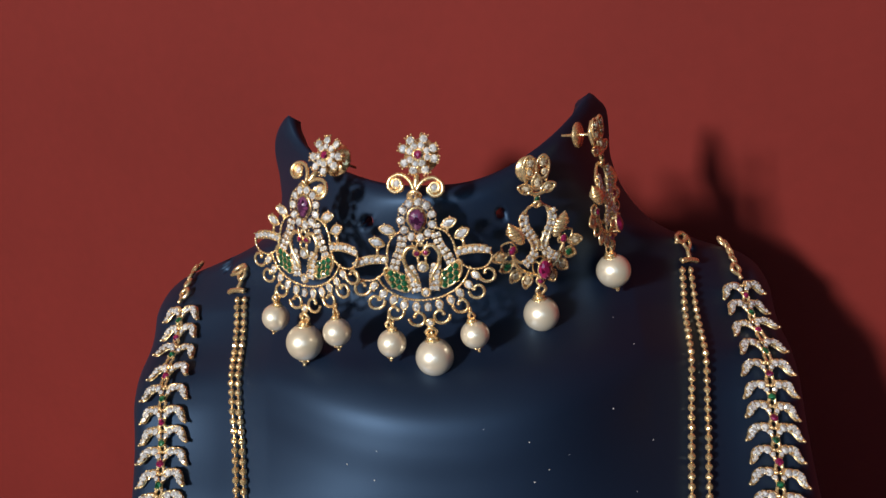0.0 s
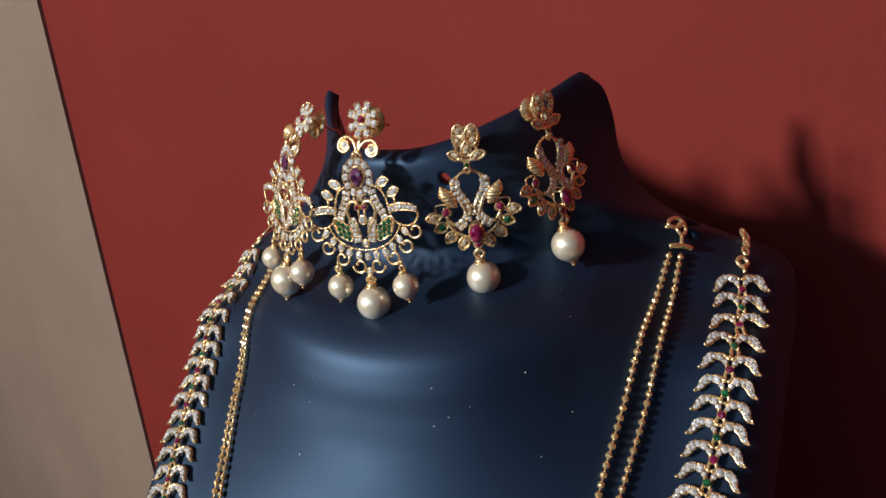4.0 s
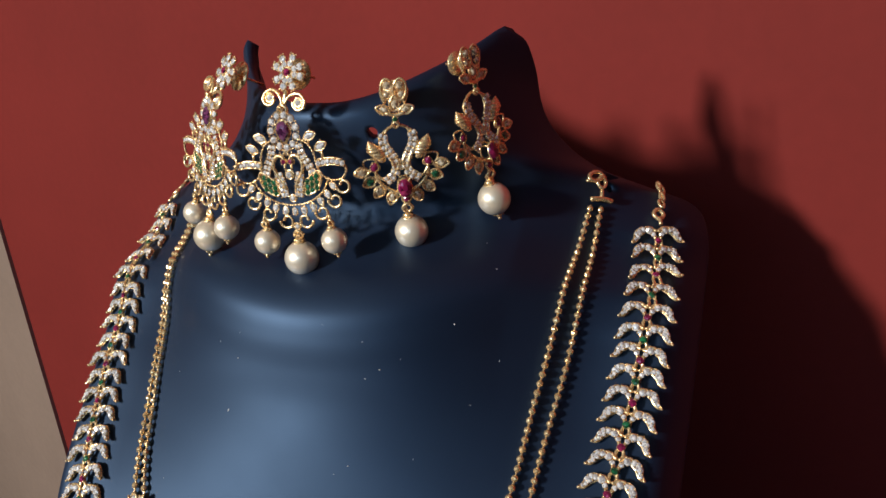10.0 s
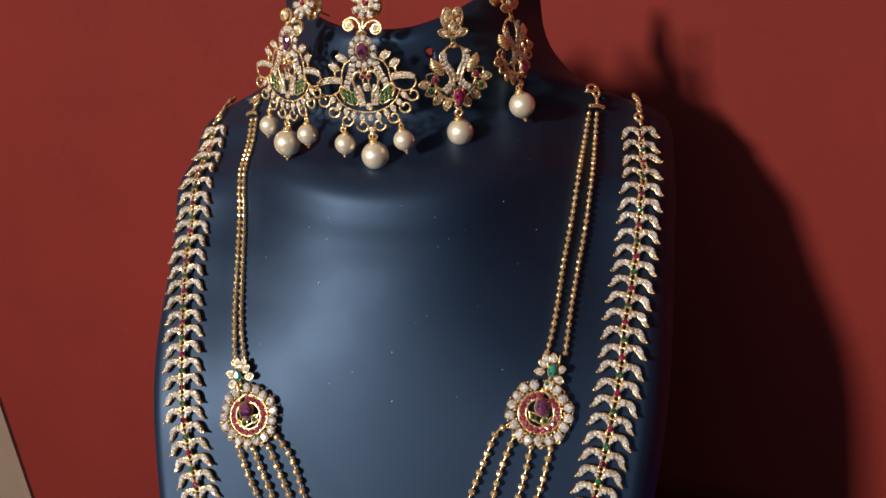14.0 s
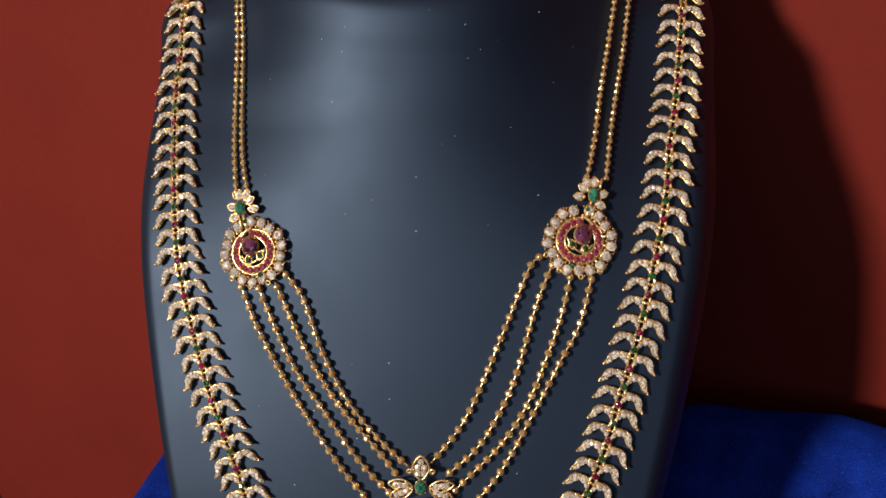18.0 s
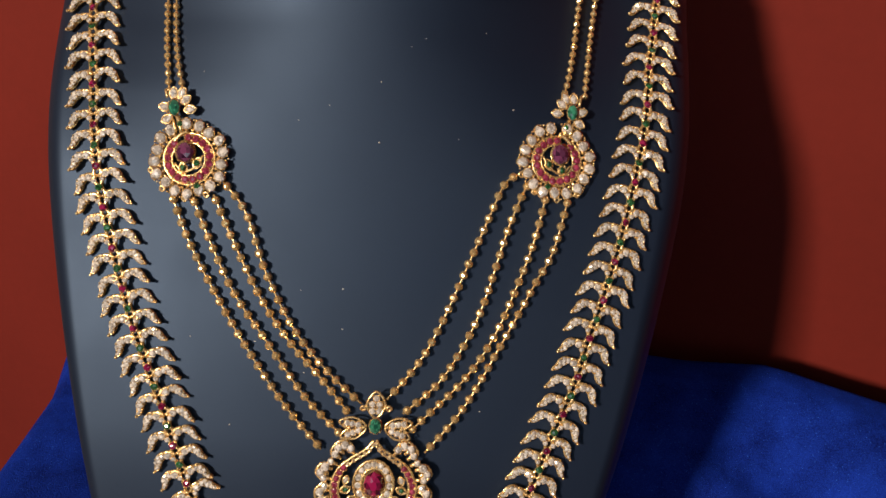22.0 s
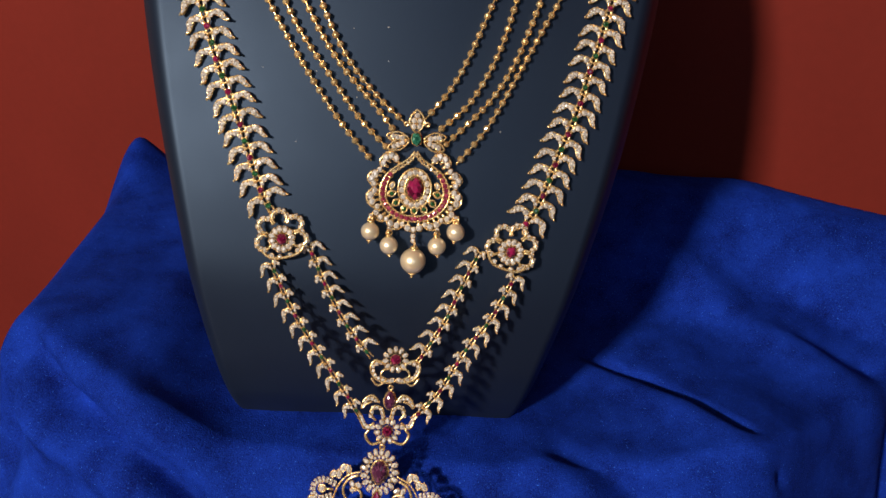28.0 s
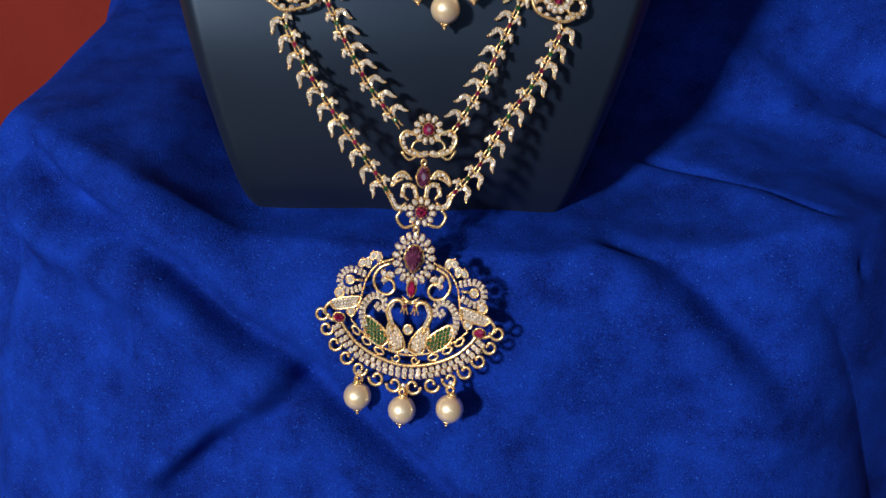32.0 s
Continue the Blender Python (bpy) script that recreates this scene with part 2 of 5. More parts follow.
crease([(-0.188, 0.135), (-0.190, 0.117), (-0.199, 0.108)], (0.004, 0), 0.009, -0.008)
for row, at, out, push in zip(grid, AT, OUT, PUSH):
    for v, p, n, h in zip(row, at, out, push):
        v.co = p + n * h
for j in range(NY):
    for i in range(NX):
        bm.faces.new((grid[j][i], grid[j][i + 1], grid[j + 1][i + 1], grid[j + 1][i]))
cloth = link_mesh("velvet_cloth", bm, VELVET)
tagged(cloth, "crumpled royal blue velvet cloth draped over a stand", "cloth")

bm = bmesh.new()
add_box(bm, (0.05, -1.3, FLOOR_Z), (1.5, -0.02, -0.42))
bmesh.ops.bevel(bm, geom=bm.edges[:], offset=0.008, segments=2, affect="EDGES")
table = link_mesh("table", bm, WOOD, flat=True)
table.matrix_world = ROOM
tagged(table, "plain brown wooden table under the blue cloth", "table")

# ---- the bust ----
LEAN_BACK, BUST_YAW = radians(25.6), radians(3.5)
BUST_O = Vector((-0.018, 0.156, 0.153))
BU = Vector((math.cos(BUST_YAW), math.sin(BUST_YAW), 0))
BN = Vector((math.sin(BUST_YAW) * math.cos(LEAN_BACK), -math.cos(BUST_YAW) * math.cos(LEAN_BACK), math.sin(LEAN_BACK)))
BW = BN.cross(BU)
BUST = Matrix(((BU.x, BW.x, BN.x, BUST_O.x), (BU.y, BW.y, BN.y, BUST_O.y), (BU.z, BW.z, BN.z, BUST_O.z), (0, 0, 0, 1)))


def smooth(xs, ys, x):
    """Cubic through the points, flat beyond the ends."""
    if x <= xs[0]:
        return ys[0]
    if x >= xs[-1]:
        return ys[-1]
    i = max(k for k in range(len(xs) - 1) if xs[k] <= x)
    def slope(k):
        if k == 0 or k == len(xs) - 1:
            return 0.0
        return (ys[k + 1] - ys[k - 1]) / (xs[k + 1] - xs[k - 1])
    h = xs[i + 1] - xs[i]
    t = (x - xs[i]) / h
    m0, m1 = slope(i) * h, slope(i + 1) * h
    return ((2 * t**3 - 3 * t**2 + 1) * ys[i] + (t**3 - 2 * t**2 + t) * m0 + (3 * t**2 - 2 * t**3) * ys[i + 1] + (t**3 - t**2) * m1)


MID_V = (-0.180, -0.160, -0.140, -0.110, -0.085, -0.05, 0.05, 0.085, 0.101, 0.112, 0.122, 0.131, 0.142, 0.152, 0.165, 0.175, 0.187, 0.197, 0.235)
MID_S = (-0.047, -0.033, -0.021, -0.008, -0.003, 0.0, 0.0, 0.0, 0.0004, 0.0018, 0.0037, 0.0039, -0.0008, -0.0045, -0.008, -0.008, -0.002, 0.001, 0.003)
DIP_V = (0.133, 0.141, 0.149, 0.158, 0.166, 0.175, 0.187, 0.197)
DIP_S = (0.0, 0.0008, 0.0055, 0.0100, 0.0105, 0.0065, 0.002, 0.0)
BEND_V = (-0.18, 0.0, 0.06, 0.10, 0.13, 0.15, 0.168, 0.180, 0.20, 0.235)
BEND_K = (0.6, 0.8, 1.4, 3.2, 6.3, 9.0, 8.2, 8.6, 12.5, 15.0)
FLAT_V = (0.06, 0.10, 0.14, 0.165, 0.19)
FLAT_C = (29.0, 45.0, 90.0, 58.0, 29.0)
WIDE_V = (-0.180, -0.174, -0.160, -0.14, -0.10, -0.05, 0.0, 0.05, 0.10, 0.155, 0.172, 0.181, 0.186, 0.190, 0.196, 0.205, 0.215, 0.226, 0.232, 0.235)
WIDE_W = (0.056, 0.066, 0.072, 0.077, 0.087, 0.099, 0.1085, 0.1155, 0.1185, 0.1205, 0.119, 0.112, 0.095, 0.082, 0.0710, 0.0625, 0.0585, 0.0570, 0.0550, 0.0510)


SIDE_V = (0.03, 0.06, 0.075, 0.09, 0.105, 0.12, 0.135, 0.15, 0.165, 0.18, 0.19)
SIDE_L = (0.0, 0.0026, 0.0050, 0.0072, 0.0088, 0.0096, 0.0080, 0.005, 0.0035, 0.0012, 0.0)
SIDE_R = (0.0, 0.0032, 0.0062, 0.0102, 0.0145, 0.0155, 0.0155, 0.0105, 0.010, 0.004, 0.0)


def step01(a, b, x):
    t = min(1.0, max(0.0, (x - a) / (b - a)))
    return t * t * (3 - 2 * t)


def flank(u):
    t = (u / 0.072) ** 2
    return t / (1 + t ** 3) ** (1 / 3)


def bust_s(u, v):
    """How far the bust's surface stands out at a place across and up; the ridge below the neck bows upwards at its ends."""
    w = v
    if 0.09 < v < 0.19:
        q = min(1.0, (v - 0.09) / 0.04) * min(1.0, (0.19 - v) / 0.025)
        w = v - 4.0 * min(u * u, 0.0036) * q * q * (3 - 2 * q)
    return (smooth(MID_V, MID_S, w) - smooth(DIP_V, DIP_S, w) * math.exp(-(u / 0.055) ** 2)
            - smooth(SIDE_V, SIDE_R if u > 0 else SIDE_L, v) * flank(u) * (1 - 0.55 * step01(0.078, 0.116, abs(u)))
            - smooth(BEND_V, BEND_K, v) * (1 - 0.18 * step01(0.200, 0.230, v) if u < 0 else 1) * u * u * (1 - 0.75 * step01(0.085, 0.11, v) * (1 - step01(0.14, 0.17, v)) * math.exp(-(u / 0.055) ** 2)) / (1 + smooth(FLAT_V, FLAT_C, v) * u * u))


def rim_v(u):
    if u < 0:
        return 0.200 + 0.035 * (min(abs(u), 0.064) / 0.0520) ** 2.7
    return 0.200 + 0.035 * (min(abs(u), 0.06) / 0.049) ** 2.0


def bust_grid():
    bm = bmesh.new()
    na, nv = 220, 260
    rows = []
    for i in range(na + 1):
        a = -1 + 2 * i / na
        a = math.copysign(1 - (1 - abs(a)) ** 1.15, a)
        top = 0.235
        for _ in range(30):
            top = 0.5 * top + 0.5 * min(0.235 - (0.004 * max(0.0, (-a - 0.90) / 0.10) ** 2), rim_v(a * smooth(WIDE_V, WIDE_W, top)))
        col = []
        for j in range(nv + 1):
            p = j / nv
            p = 1.3 * p - 0.3 * p * p
            v = -0.180 + p * (top + 0.180)
            w = smooth(WIDE_V, WIDE_W, v)
            u = a * w * (1 if a > 0 else 1 - 0.03 * ease(-0.15, -0.05, v) * (1 - ease(0.10, 0.15, v)) + 0.13 * ease(0.195, 0.222, v) - 0.05 * ease(0.222, 0.236, v))
            s = bust_s(u, v)
            e = max(0.0, (abs(a) - 0.90) / 0.10)
            s -= 0.013 * e ** 2.2 * (1 - ease(0.15, 0.2, v))
            s -= 0.017 * abs(a) ** 5 * ease(0.180, 0.194, v) * (1 - 0.75 * ease(0.216, 0.235, v))
            r = max(0.0, (v - top + 0.006) / 0.006)
            s -= 0.003 * r * r
            col.append(bm.verts.new((u, v, s)))
        rows.append(col)
    holes = [(-0.0247, 0.1906, 0.0019), (0.0165, 0.1905, 0.0019)]
    for i in range(na):
        for j in range(nv):
            q = (rows[i][j], rows[i + 1][j], rows[i + 1][j + 1], rows[i][j + 1])
            cu, cv = sum(v.co.x for v in q) / 4, sum(v.co.y for v in q) / 4
            if any(math.hypot(cu - h, cv - k) < r for h, k, r in holes):
                continue
            if abs(abs(cu) - 0.0845) < 0.0013 and cv > 0.181:
                continue
            bm.faces.new(q)
    bmesh.ops.delete(bm, geom=[v for v in bm.verts if not v.link_faces], context="VERTS")
    for v in bm.verts:
        if v.is_boundary:
            for h, k, r in holes:
                d = math.hypot(v.co.x - h, v.co.y - k)
                if d < r * 1.6:
                    v.co.x, v.co.y = h + (v.co.x - h) * r / d, k + (v.co.y - k) * r / d
    return bm


bust = link_mesh("jewellery_bust", bust_grid(), LEATHER)
bust.matrix_world = BUST
tagged(bust, "matt black leatherette necklace bust leaning back on blue velvet", "display bust")
mod = bust.modifiers.new("thick", "SOLIDIFY")
mod.thickness, mod.offset = 0.005, -1

# ---- jewellery materials ----
GOLD, _n, _l, _b = material("polished_gold", (1.0, 0.70, 0.34), 0.27, 0.80)
_v = coords(_n, _l, 1.0)
_l.new(ramp(_n, _l, noise_tex(_n, _l, _v, 900.0, 3), [(0.3, (0.19, 0.19, 0.19)), (0.75, (0.34, 0.34, 0.34))]), _b.inputs["Roughness"])
_l.new(ramp(_n, _l, noise_tex(_n, _l, _v, 260.0, 4), [(0.3, (1.0, 0.63, 0.28)), (0.7, (1.0, 0.81, 0.47))]), _b.inputs["Base Color"])
bump(_n, _l, _b, noise_tex(_n, _l, _v, 1800.0, 2), 0.15, 0.0002)


def gem_material(name, dark_facet, bright_facet, rough=0.06, metal=0.0, coat=0.7):
    """A cut stone: its inner reflections are painted as a random tone on each facet."""
    m, n, l, b = material(name, bright_facet, rough, metal, 0.9)
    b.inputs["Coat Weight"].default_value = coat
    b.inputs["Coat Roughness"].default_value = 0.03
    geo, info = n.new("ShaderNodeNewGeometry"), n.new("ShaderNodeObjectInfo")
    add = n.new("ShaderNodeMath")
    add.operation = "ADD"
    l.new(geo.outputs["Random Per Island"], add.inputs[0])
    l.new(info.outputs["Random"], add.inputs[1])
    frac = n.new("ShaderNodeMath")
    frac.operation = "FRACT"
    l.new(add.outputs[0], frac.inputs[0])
    mid = tuple(0.6 * p + 0.4 * q for p, q in zip(dark_facet, bright_facet))
    # dark-to-bright facet tones put the stone's sparkle into the base colour
    l.new(ramp(n, l, frac.outputs[0], [(0.0, dark_facet), (0.5, mid), (0.8, bright_facet)]), b.inputs["Base Color"])
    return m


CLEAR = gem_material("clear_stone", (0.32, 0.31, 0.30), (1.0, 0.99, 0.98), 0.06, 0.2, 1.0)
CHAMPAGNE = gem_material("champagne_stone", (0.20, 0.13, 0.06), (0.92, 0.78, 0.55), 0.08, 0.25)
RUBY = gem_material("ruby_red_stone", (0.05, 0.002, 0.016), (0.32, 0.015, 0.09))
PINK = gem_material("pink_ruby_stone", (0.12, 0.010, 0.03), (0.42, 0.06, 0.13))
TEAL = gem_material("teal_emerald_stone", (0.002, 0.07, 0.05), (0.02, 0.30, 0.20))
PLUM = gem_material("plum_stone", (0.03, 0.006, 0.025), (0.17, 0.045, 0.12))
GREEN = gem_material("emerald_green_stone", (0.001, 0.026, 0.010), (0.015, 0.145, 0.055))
PEARL, _n, _l, _b = material("cream_pearl", (0.82, 0.70, 0.55), 0.36, 0.45, 0.9)
_b.inputs["IOR"].default_value = 2.0
_b.inputs["Coat Weight"].default_value = 1.0
_b.inputs["Coat Roughness"].default_value = 0.13
_b.inputs["Coat IOR"].default_value = 1.8
_info = _n.new("ShaderNodeObjectInfo")
_l.new(ramp(_n, _l, _info.outputs["Random"], [(0.0, (0.96, 0.82, 0.58)), (1.0, (0.97, 0.88, 0.71))]), _b.inputs["Base Color"])

# ---- jewellery building: every piece is drawn in millimetres, x across, y up, z out ----
MM = 0.001


def curve_pts(ctrl, n=8, closed=False):
    """A smooth line through the control points."""
    c = [Vector((p[0], p[1], p[2] if len(p) > 2 else 0)) for p in ctrl]
    k, out = len(c), []
    for i in range(k if closed else k - 1):
        p1, p2 = c[i], c[(i + 1) % k]
        p0 = c[i - 1] if (closed or i > 0) else 2 * p1 - p2
        p3 = c[(i + 2) % k] if (closed or i + 2 < k) else 2 * p2 - p1
        for j in range(n):
            t = j / n
            out.append(0.5 * (2 * p1 + (p2 - p0) * t + (2 * p0 - 5 * p1 + 4 * p2 - p3) * t * t + (3 * p1 - p0 - 3 * p2 + p3) * t ** 3))
    if not closed:
        out.append(c[-1])
    return out


def tube(bm, pts, r, sides=6, closed=False, taper=0.0):
    """A wire along the points; r in the same unit as they are; taper thins its end."""
    rings, k = [], len(pts)
    side = None
    for i, p in enumerate(pts):
        a = pts[i - 1] if (closed or i > 0) else p
        b = pts[(i + 1) % k] if (closed or i + 1 < k) else p
        d = (b - a).normalized() if (b - a).length > 1e-9 else Vector((1, 0, 0))
        if side is None:
            side = d.cross(Vector((0, 0, 1)))
            if side.length < 0.1:
                side = d.cross(Vector((1, 0, 0)))
        side = (side - d * side.dot(d)).normalized()
        up = d.cross(side)
        q = r * (1 - taper * i / max(1, k - 1))
        rings.append([bm.verts.new(p + (side * math.cos(2 * math.pi * j / sides) + up * math.sin(2 * math.pi * j / sides)) * q) for j in range(sides)])
    for i in range(k if closed else k - 1):
        a, b = rings[i], rings[(i + 1) % k]
        for j in range(sides):
            bm.faces.new((a[j], a[(j + 1) % sides], b[(j + 1) % sides], b[j]))
    if not closed:
        bm.faces.new(rings[0][::-1])
        bm.faces.new(rings[-1])


BALLS = {}


def ball(bm, c, r, seg=8, rings=6, squash=1.0):
    """A small sphere, poles along z, from a shared pattern of points."""
    if (seg, rings) not in BALLS:
        pts = [(0.0, 0.0, 1.0)]
        for i in range(1, rings):
            t = math.pi * i / rings
            pts += [(math.sin(t) * math.cos(2 * math.pi * j / seg), math.sin(t) * math.sin(2 * math.pi * j / seg), math.cos(t)) for j in range(seg)]
        pts.append((0.0, 0.0, -1.0))
        last, faces = len(pts) - 1, []
        for j in range(seg):
            k = (j + 1) % seg
            faces.append((0, 1 + j, 1 + k))
            for i in range(rings - 2):
                p = 1 + i * seg
                faces.append((p + j, p + seg + j, p + seg + k, p + k))
            p = 1 + (rings - 2) * seg
            faces.append((p + j, last, p + k))
        BALLS[(seg, rings)] = (pts, faces)
    pts, faces = BALLS[(seg, rings)]
    x, y, z = c[0], c[1], c[2] if len(c) > 2 else 0.0
    made = [bm.verts.new((x + p[0] * r, y + p[1] * r, z + p[2] * r * squash)) for p in pts]
    for f in faces:
        bm.faces.new([made[i] for i in f])


def cone(bm, c, r0, r1, z0, z1, sides=10):
    lo = [bm.verts.new((c[0] + r0[0] * math.cos(2 * math.pi * j / sides), c[1] + r0[1] * math.sin(2 * math.pi * j / sides), z0)) for j in range(sides)]
    hi = [bm.verts.new((c[0] + r1[0] * math.cos(2 * math.pi * j / sides), c[1] + r1[1] * math.sin(2 * math.pi * j / sides), z1)) for j in range(sides)]
    for j in range(sides):
        bm.faces.new((lo[j], lo[(j + 1) % sides], hi[(j + 1) % sides], hi[j]))
    bm.faces.new(hi)
    bm.faces.new(lo[::-1])
    return lo + hi


def outline(shape, sides):
    pts = []
    for j in range(sides):
        a = 2 * math.pi * j / sides
        x, y = math.cos(a), math.sin(a)
        if shape == "leaf":
            x, y = x * (1 - 0.25 * abs(y) ** 1.5) * (1 - abs(y)) ** 0.12 if abs(y) < 1 else 0, y
        elif shape == "pear":
            x = x * (1 - 0.42 * max(0, y)) * (1 if y < 0.99 else 0.2)
        pts.append((x, y))
    return pts


GEMS = {}


def gem_mesh(shape, mat):
    """A cut stone one unit wide: table, crown and pavilion facets."""
    key = (shape, mat.name)
    if key in GEMS:
        return GEMS[key]
    bm = bmesh.new()
    sides = 8 if shape == "round" else 12
    pts = outline(shape, sides)
    girdle = [bm.verts.new((x, y, 0.0)) for x, y in pts]
    crown = [bm.verts.new(((pts[j][0] + pts[(j + 1) % sides][0]) * 0.41, (pts[j][1] + pts[(j + 1) % sides][1]) * 0.41, 0.27)) for j in range(sides)]
    table = [bm.verts.new((x * 0.36, y * 0.36, 0.46)) for x, y in pts]
    foot = [bm.verts.new((x * 0.6, y * 0.6, -0.45)) for x, y in pts]
    for j in range(sides):
        k = (j + 1) % sides
        bm.faces.new((girdle[j], girdle[k], crown[j]))
        bm.faces.new((girdle[k], crown[k], crown[j]))
        bm.faces.new((crown[j], crown[k], table[k]))
        bm.faces.new((table[j], crown[j], table[k]))
        bm.faces.new((foot[j], foot[k], girdle[k], girdle[j]))
    bm.faces.new(table)
    bm.faces.new(foot[::-1])
    bmesh.ops.split_edges(bm, edges=bm.edges[:])
    me = bpy.data.meshes.new(shape + "_stone")
    bm.to_mesh(me)
    bm.free()
    me.materials.append(mat)
    GEMS[key] = me
    return me


def tilt(c, most=9):
    """A slight lean of a stone in its setting, set by its place."""
    return Euler((radians(most * math.sin(7.1 * c[0] + 3.3 * c[1])), radians(most * math.sin(5.7 * c[1] - 2.9 * c[0])), 0)).to_matrix().to_4x4()


NAMES = {"clear_stone": "clear_stone", "champagne_stone": "champagne_stone", "ruby_red_stone": "ruby", "pink_ruby_stone": "ruby", "plum_stone": "plum_stone", "emerald_green_stone": "emerald", "teal_emerald_stone": "emerald"}


class Piece:
    """One cast gold part with its stones, in millimetres."""

    def __init__(self, grow=1.0):
        self.bm, self.stones, self.grow = bmesh.new(), [], grow

    def pt(self, p):
        return Vector((p[0] * self.grow, p[1] * self.grow, p[2] if len(p) > 2 else 0))

    def wire(self, ctrl, r, n=6, closed=False, sides=6, taper=0.0):
        tube(self.bm, curve_pts([self.pt(p) for p in ctrl], n, closed), r * 1.35, sides, closed, taper)

    def rope(self, ctrl, r, n=10, closed=False):
        """A beaded wire."""
        pts = curve_pts([self.pt(p) for p in ctrl], n, closed)
        tube(self.bm, pts, r * 0.8, 5, closed)
        run, last = 0.0, pts[0]
        for p in pts:
            run += (p - last).length
            last = p
            if run >= r * 2.0:
                run = 0.0
                ball(self.bm, p + Vector((0, 0, 0.25 * r)), r * 1.15, 5, 4)

    def ball(self, p, r, squash=1.0):
        ball(self.bm, self.pt(p), r, 8, 6, squash)

    def stone(self, x, y, r, mat, ry=None, turn=0.0, shape="round", z=0.0, prongs=0, cup=True):
        ry = ry or r
        c = self.pt((x, y, z))
        if cup:
            made = cone(self.bm, (0, 0), (r * 0.75, ry * 0.75), (r * 1.14, ry * 1.14), -0.75, 0.05, 10)
            m = Matrix.Translation(c) @ Matrix.Rotation(radians(turn), 4, "Z")
            for v in made:
                v.co = m @ v.co
        if not prongs and min(r, ry) >= 0.7:
            prongs = 4
        for k in range(prongs):
            a = 2 * math.pi * (k + 0.5) / prongs + radians(turn)
            ball(self.bm, c + Vector((r * 1.05 * math.cos(a), ry * 1.05 * math.sin(a), 0.18)), 0.26 * min(1.3, max(0.8, r)), 5, 4)
        self.stones.append((c + Vector((0, 0, 0.1)), r, ry, turn, shape, mat))

    def bezel(self, x, y, r, ry, turn, shape, wide=0.35):
        c, m = self.pt((x, y)), Matrix.Rotation(radians(turn), 3, "Z")
        pts = [c + m @ Vector((px * (r + wide * 0.7), py * (ry + wide * 0.7), 0.15)) for px, py in outline(shape, 22)]
        tube(self.bm, pts, wide, 6, True)

    def finish(self, name, parent, m=None, label="", mat=None):
        bmesh.ops.scale(self.bm, vec=(MM, MM, MM), verts=self.bm.verts)
        ob = part(name, self.bm, mat or GOLD, parent, label)
        if m is not None:
            ob.matrix_basis = m
        for c, r, ry, turn, shape, mt in self.stones:
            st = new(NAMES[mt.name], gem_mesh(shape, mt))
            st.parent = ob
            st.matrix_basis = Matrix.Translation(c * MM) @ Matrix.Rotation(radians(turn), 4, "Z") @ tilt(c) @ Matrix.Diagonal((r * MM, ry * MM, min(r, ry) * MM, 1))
        return ob


def at_mm(x, y, z=0.0, turn=0.0):
    return Matrix.Translation((x * MM, y * MM, z * MM)) @ Matrix.Rotation(radians(turn), 4, "Z")


PEARLS = {}


def pearl(parent, x, y, r, z=0.0, hang=None, lean=0.0):
    """A pearl with its gold cap, jump ring and beaded tip; hang: the length of its ring above."""
    key = round(r, 2)
    if key not in PEARLS:
        bm = bmesh.new()
        ball(bm, (0, 0, 0), r * MM, 28, 18)
        me = bpy.data.meshes.new("pearl")
        bm.to_mesh(me)
        bm.free()
        for p in me.polygons:
            p.use_smooth = True
        me.materials.append(PEARL)
        cap = bmesh.new()
        prof = [(0.02, 1.06), (0.16, 1.045), (0.28, 1.00), (0.40, 0.945), (0.40, 0.915)]
        shell = []
        for i, (q, h) in enumerate(prof):
            shell.append([cap.verts.new((q * r * math.cos(2 * math.pi * k / 27) * (1 + (0.10 * math.cos(2 * math.pi * k / 3) if i > 1 else 0)), h * r, q * r * math.sin(2 * math.pi * k / 27) * (1 + (0.10 * math.cos(2 * math.pi * k / 3) if i > 1 else 0)))) for k in range(27)])
        for lo, hi in zip(shell, shell[1:]):
            for k in range(27):
                cap.faces.new((lo[k], hi[k], hi[(k + 1) % 27], lo[(k + 1) % 27]))
        tube(cap, [Vector((0.20 * r * math.cos(t), r * 1.06, 0.20 * r * math.sin(t))) for t in [2 * math.pi * i / 12 for i in range(12)]], 0.13 * r, 6, True)
        tube(cap, [Vector((0.16 * math.sin(t), r * 1.1 + 1.3 + 1.15 * math.cos(t), 0.95 * math.sin(t))) for t in [2 * math.pi * i / 14 for i in range(14)]], 0.3, 6, True)
        bmesh.ops.scale(cap, vec=(MM, MM, MM), verts=cap.verts)
        tip = bmesh.new()
        ball(tip, (0, -r * 1.08, 0), 0.17 * r, 8, 6)
        for k in range(5):
            a = 2 * math.pi * k / 5
            ball(tip, (0.24 * r * math.cos(a), -r * 0.99, 0.24 * r * math.sin(a)), 0.1 * r, 6, 5)
        ball(tip, (0, -r * 1.25, 0), 0.12 * r, 8, 6)
        bmesh.ops.scale(tip, vec=(MM, MM, MM), verts=tip.verts)
        meshes = [me]
        for nm, b in (("cap", cap), ("tip", tip)):
            d = bpy.data.meshes.new(nm)
            b.to_mesh(d)
            b.free()
            for p in d.polygons:
                p.use_smooth = True
            d.materials.append(GOLD)
            meshes.append(d)
        PEARLS[key] = meshes
    me, cap, tip = PEARLS[key]
    ob = new("pearl", me)
    ob.parent = parent
    ob.matrix_basis = at_mm(x, y, z, lean)
    for nm, d in (("cap", cap), ("tip", tip)):
        c = new(nm, d)
        c.parent = ob
    return ob


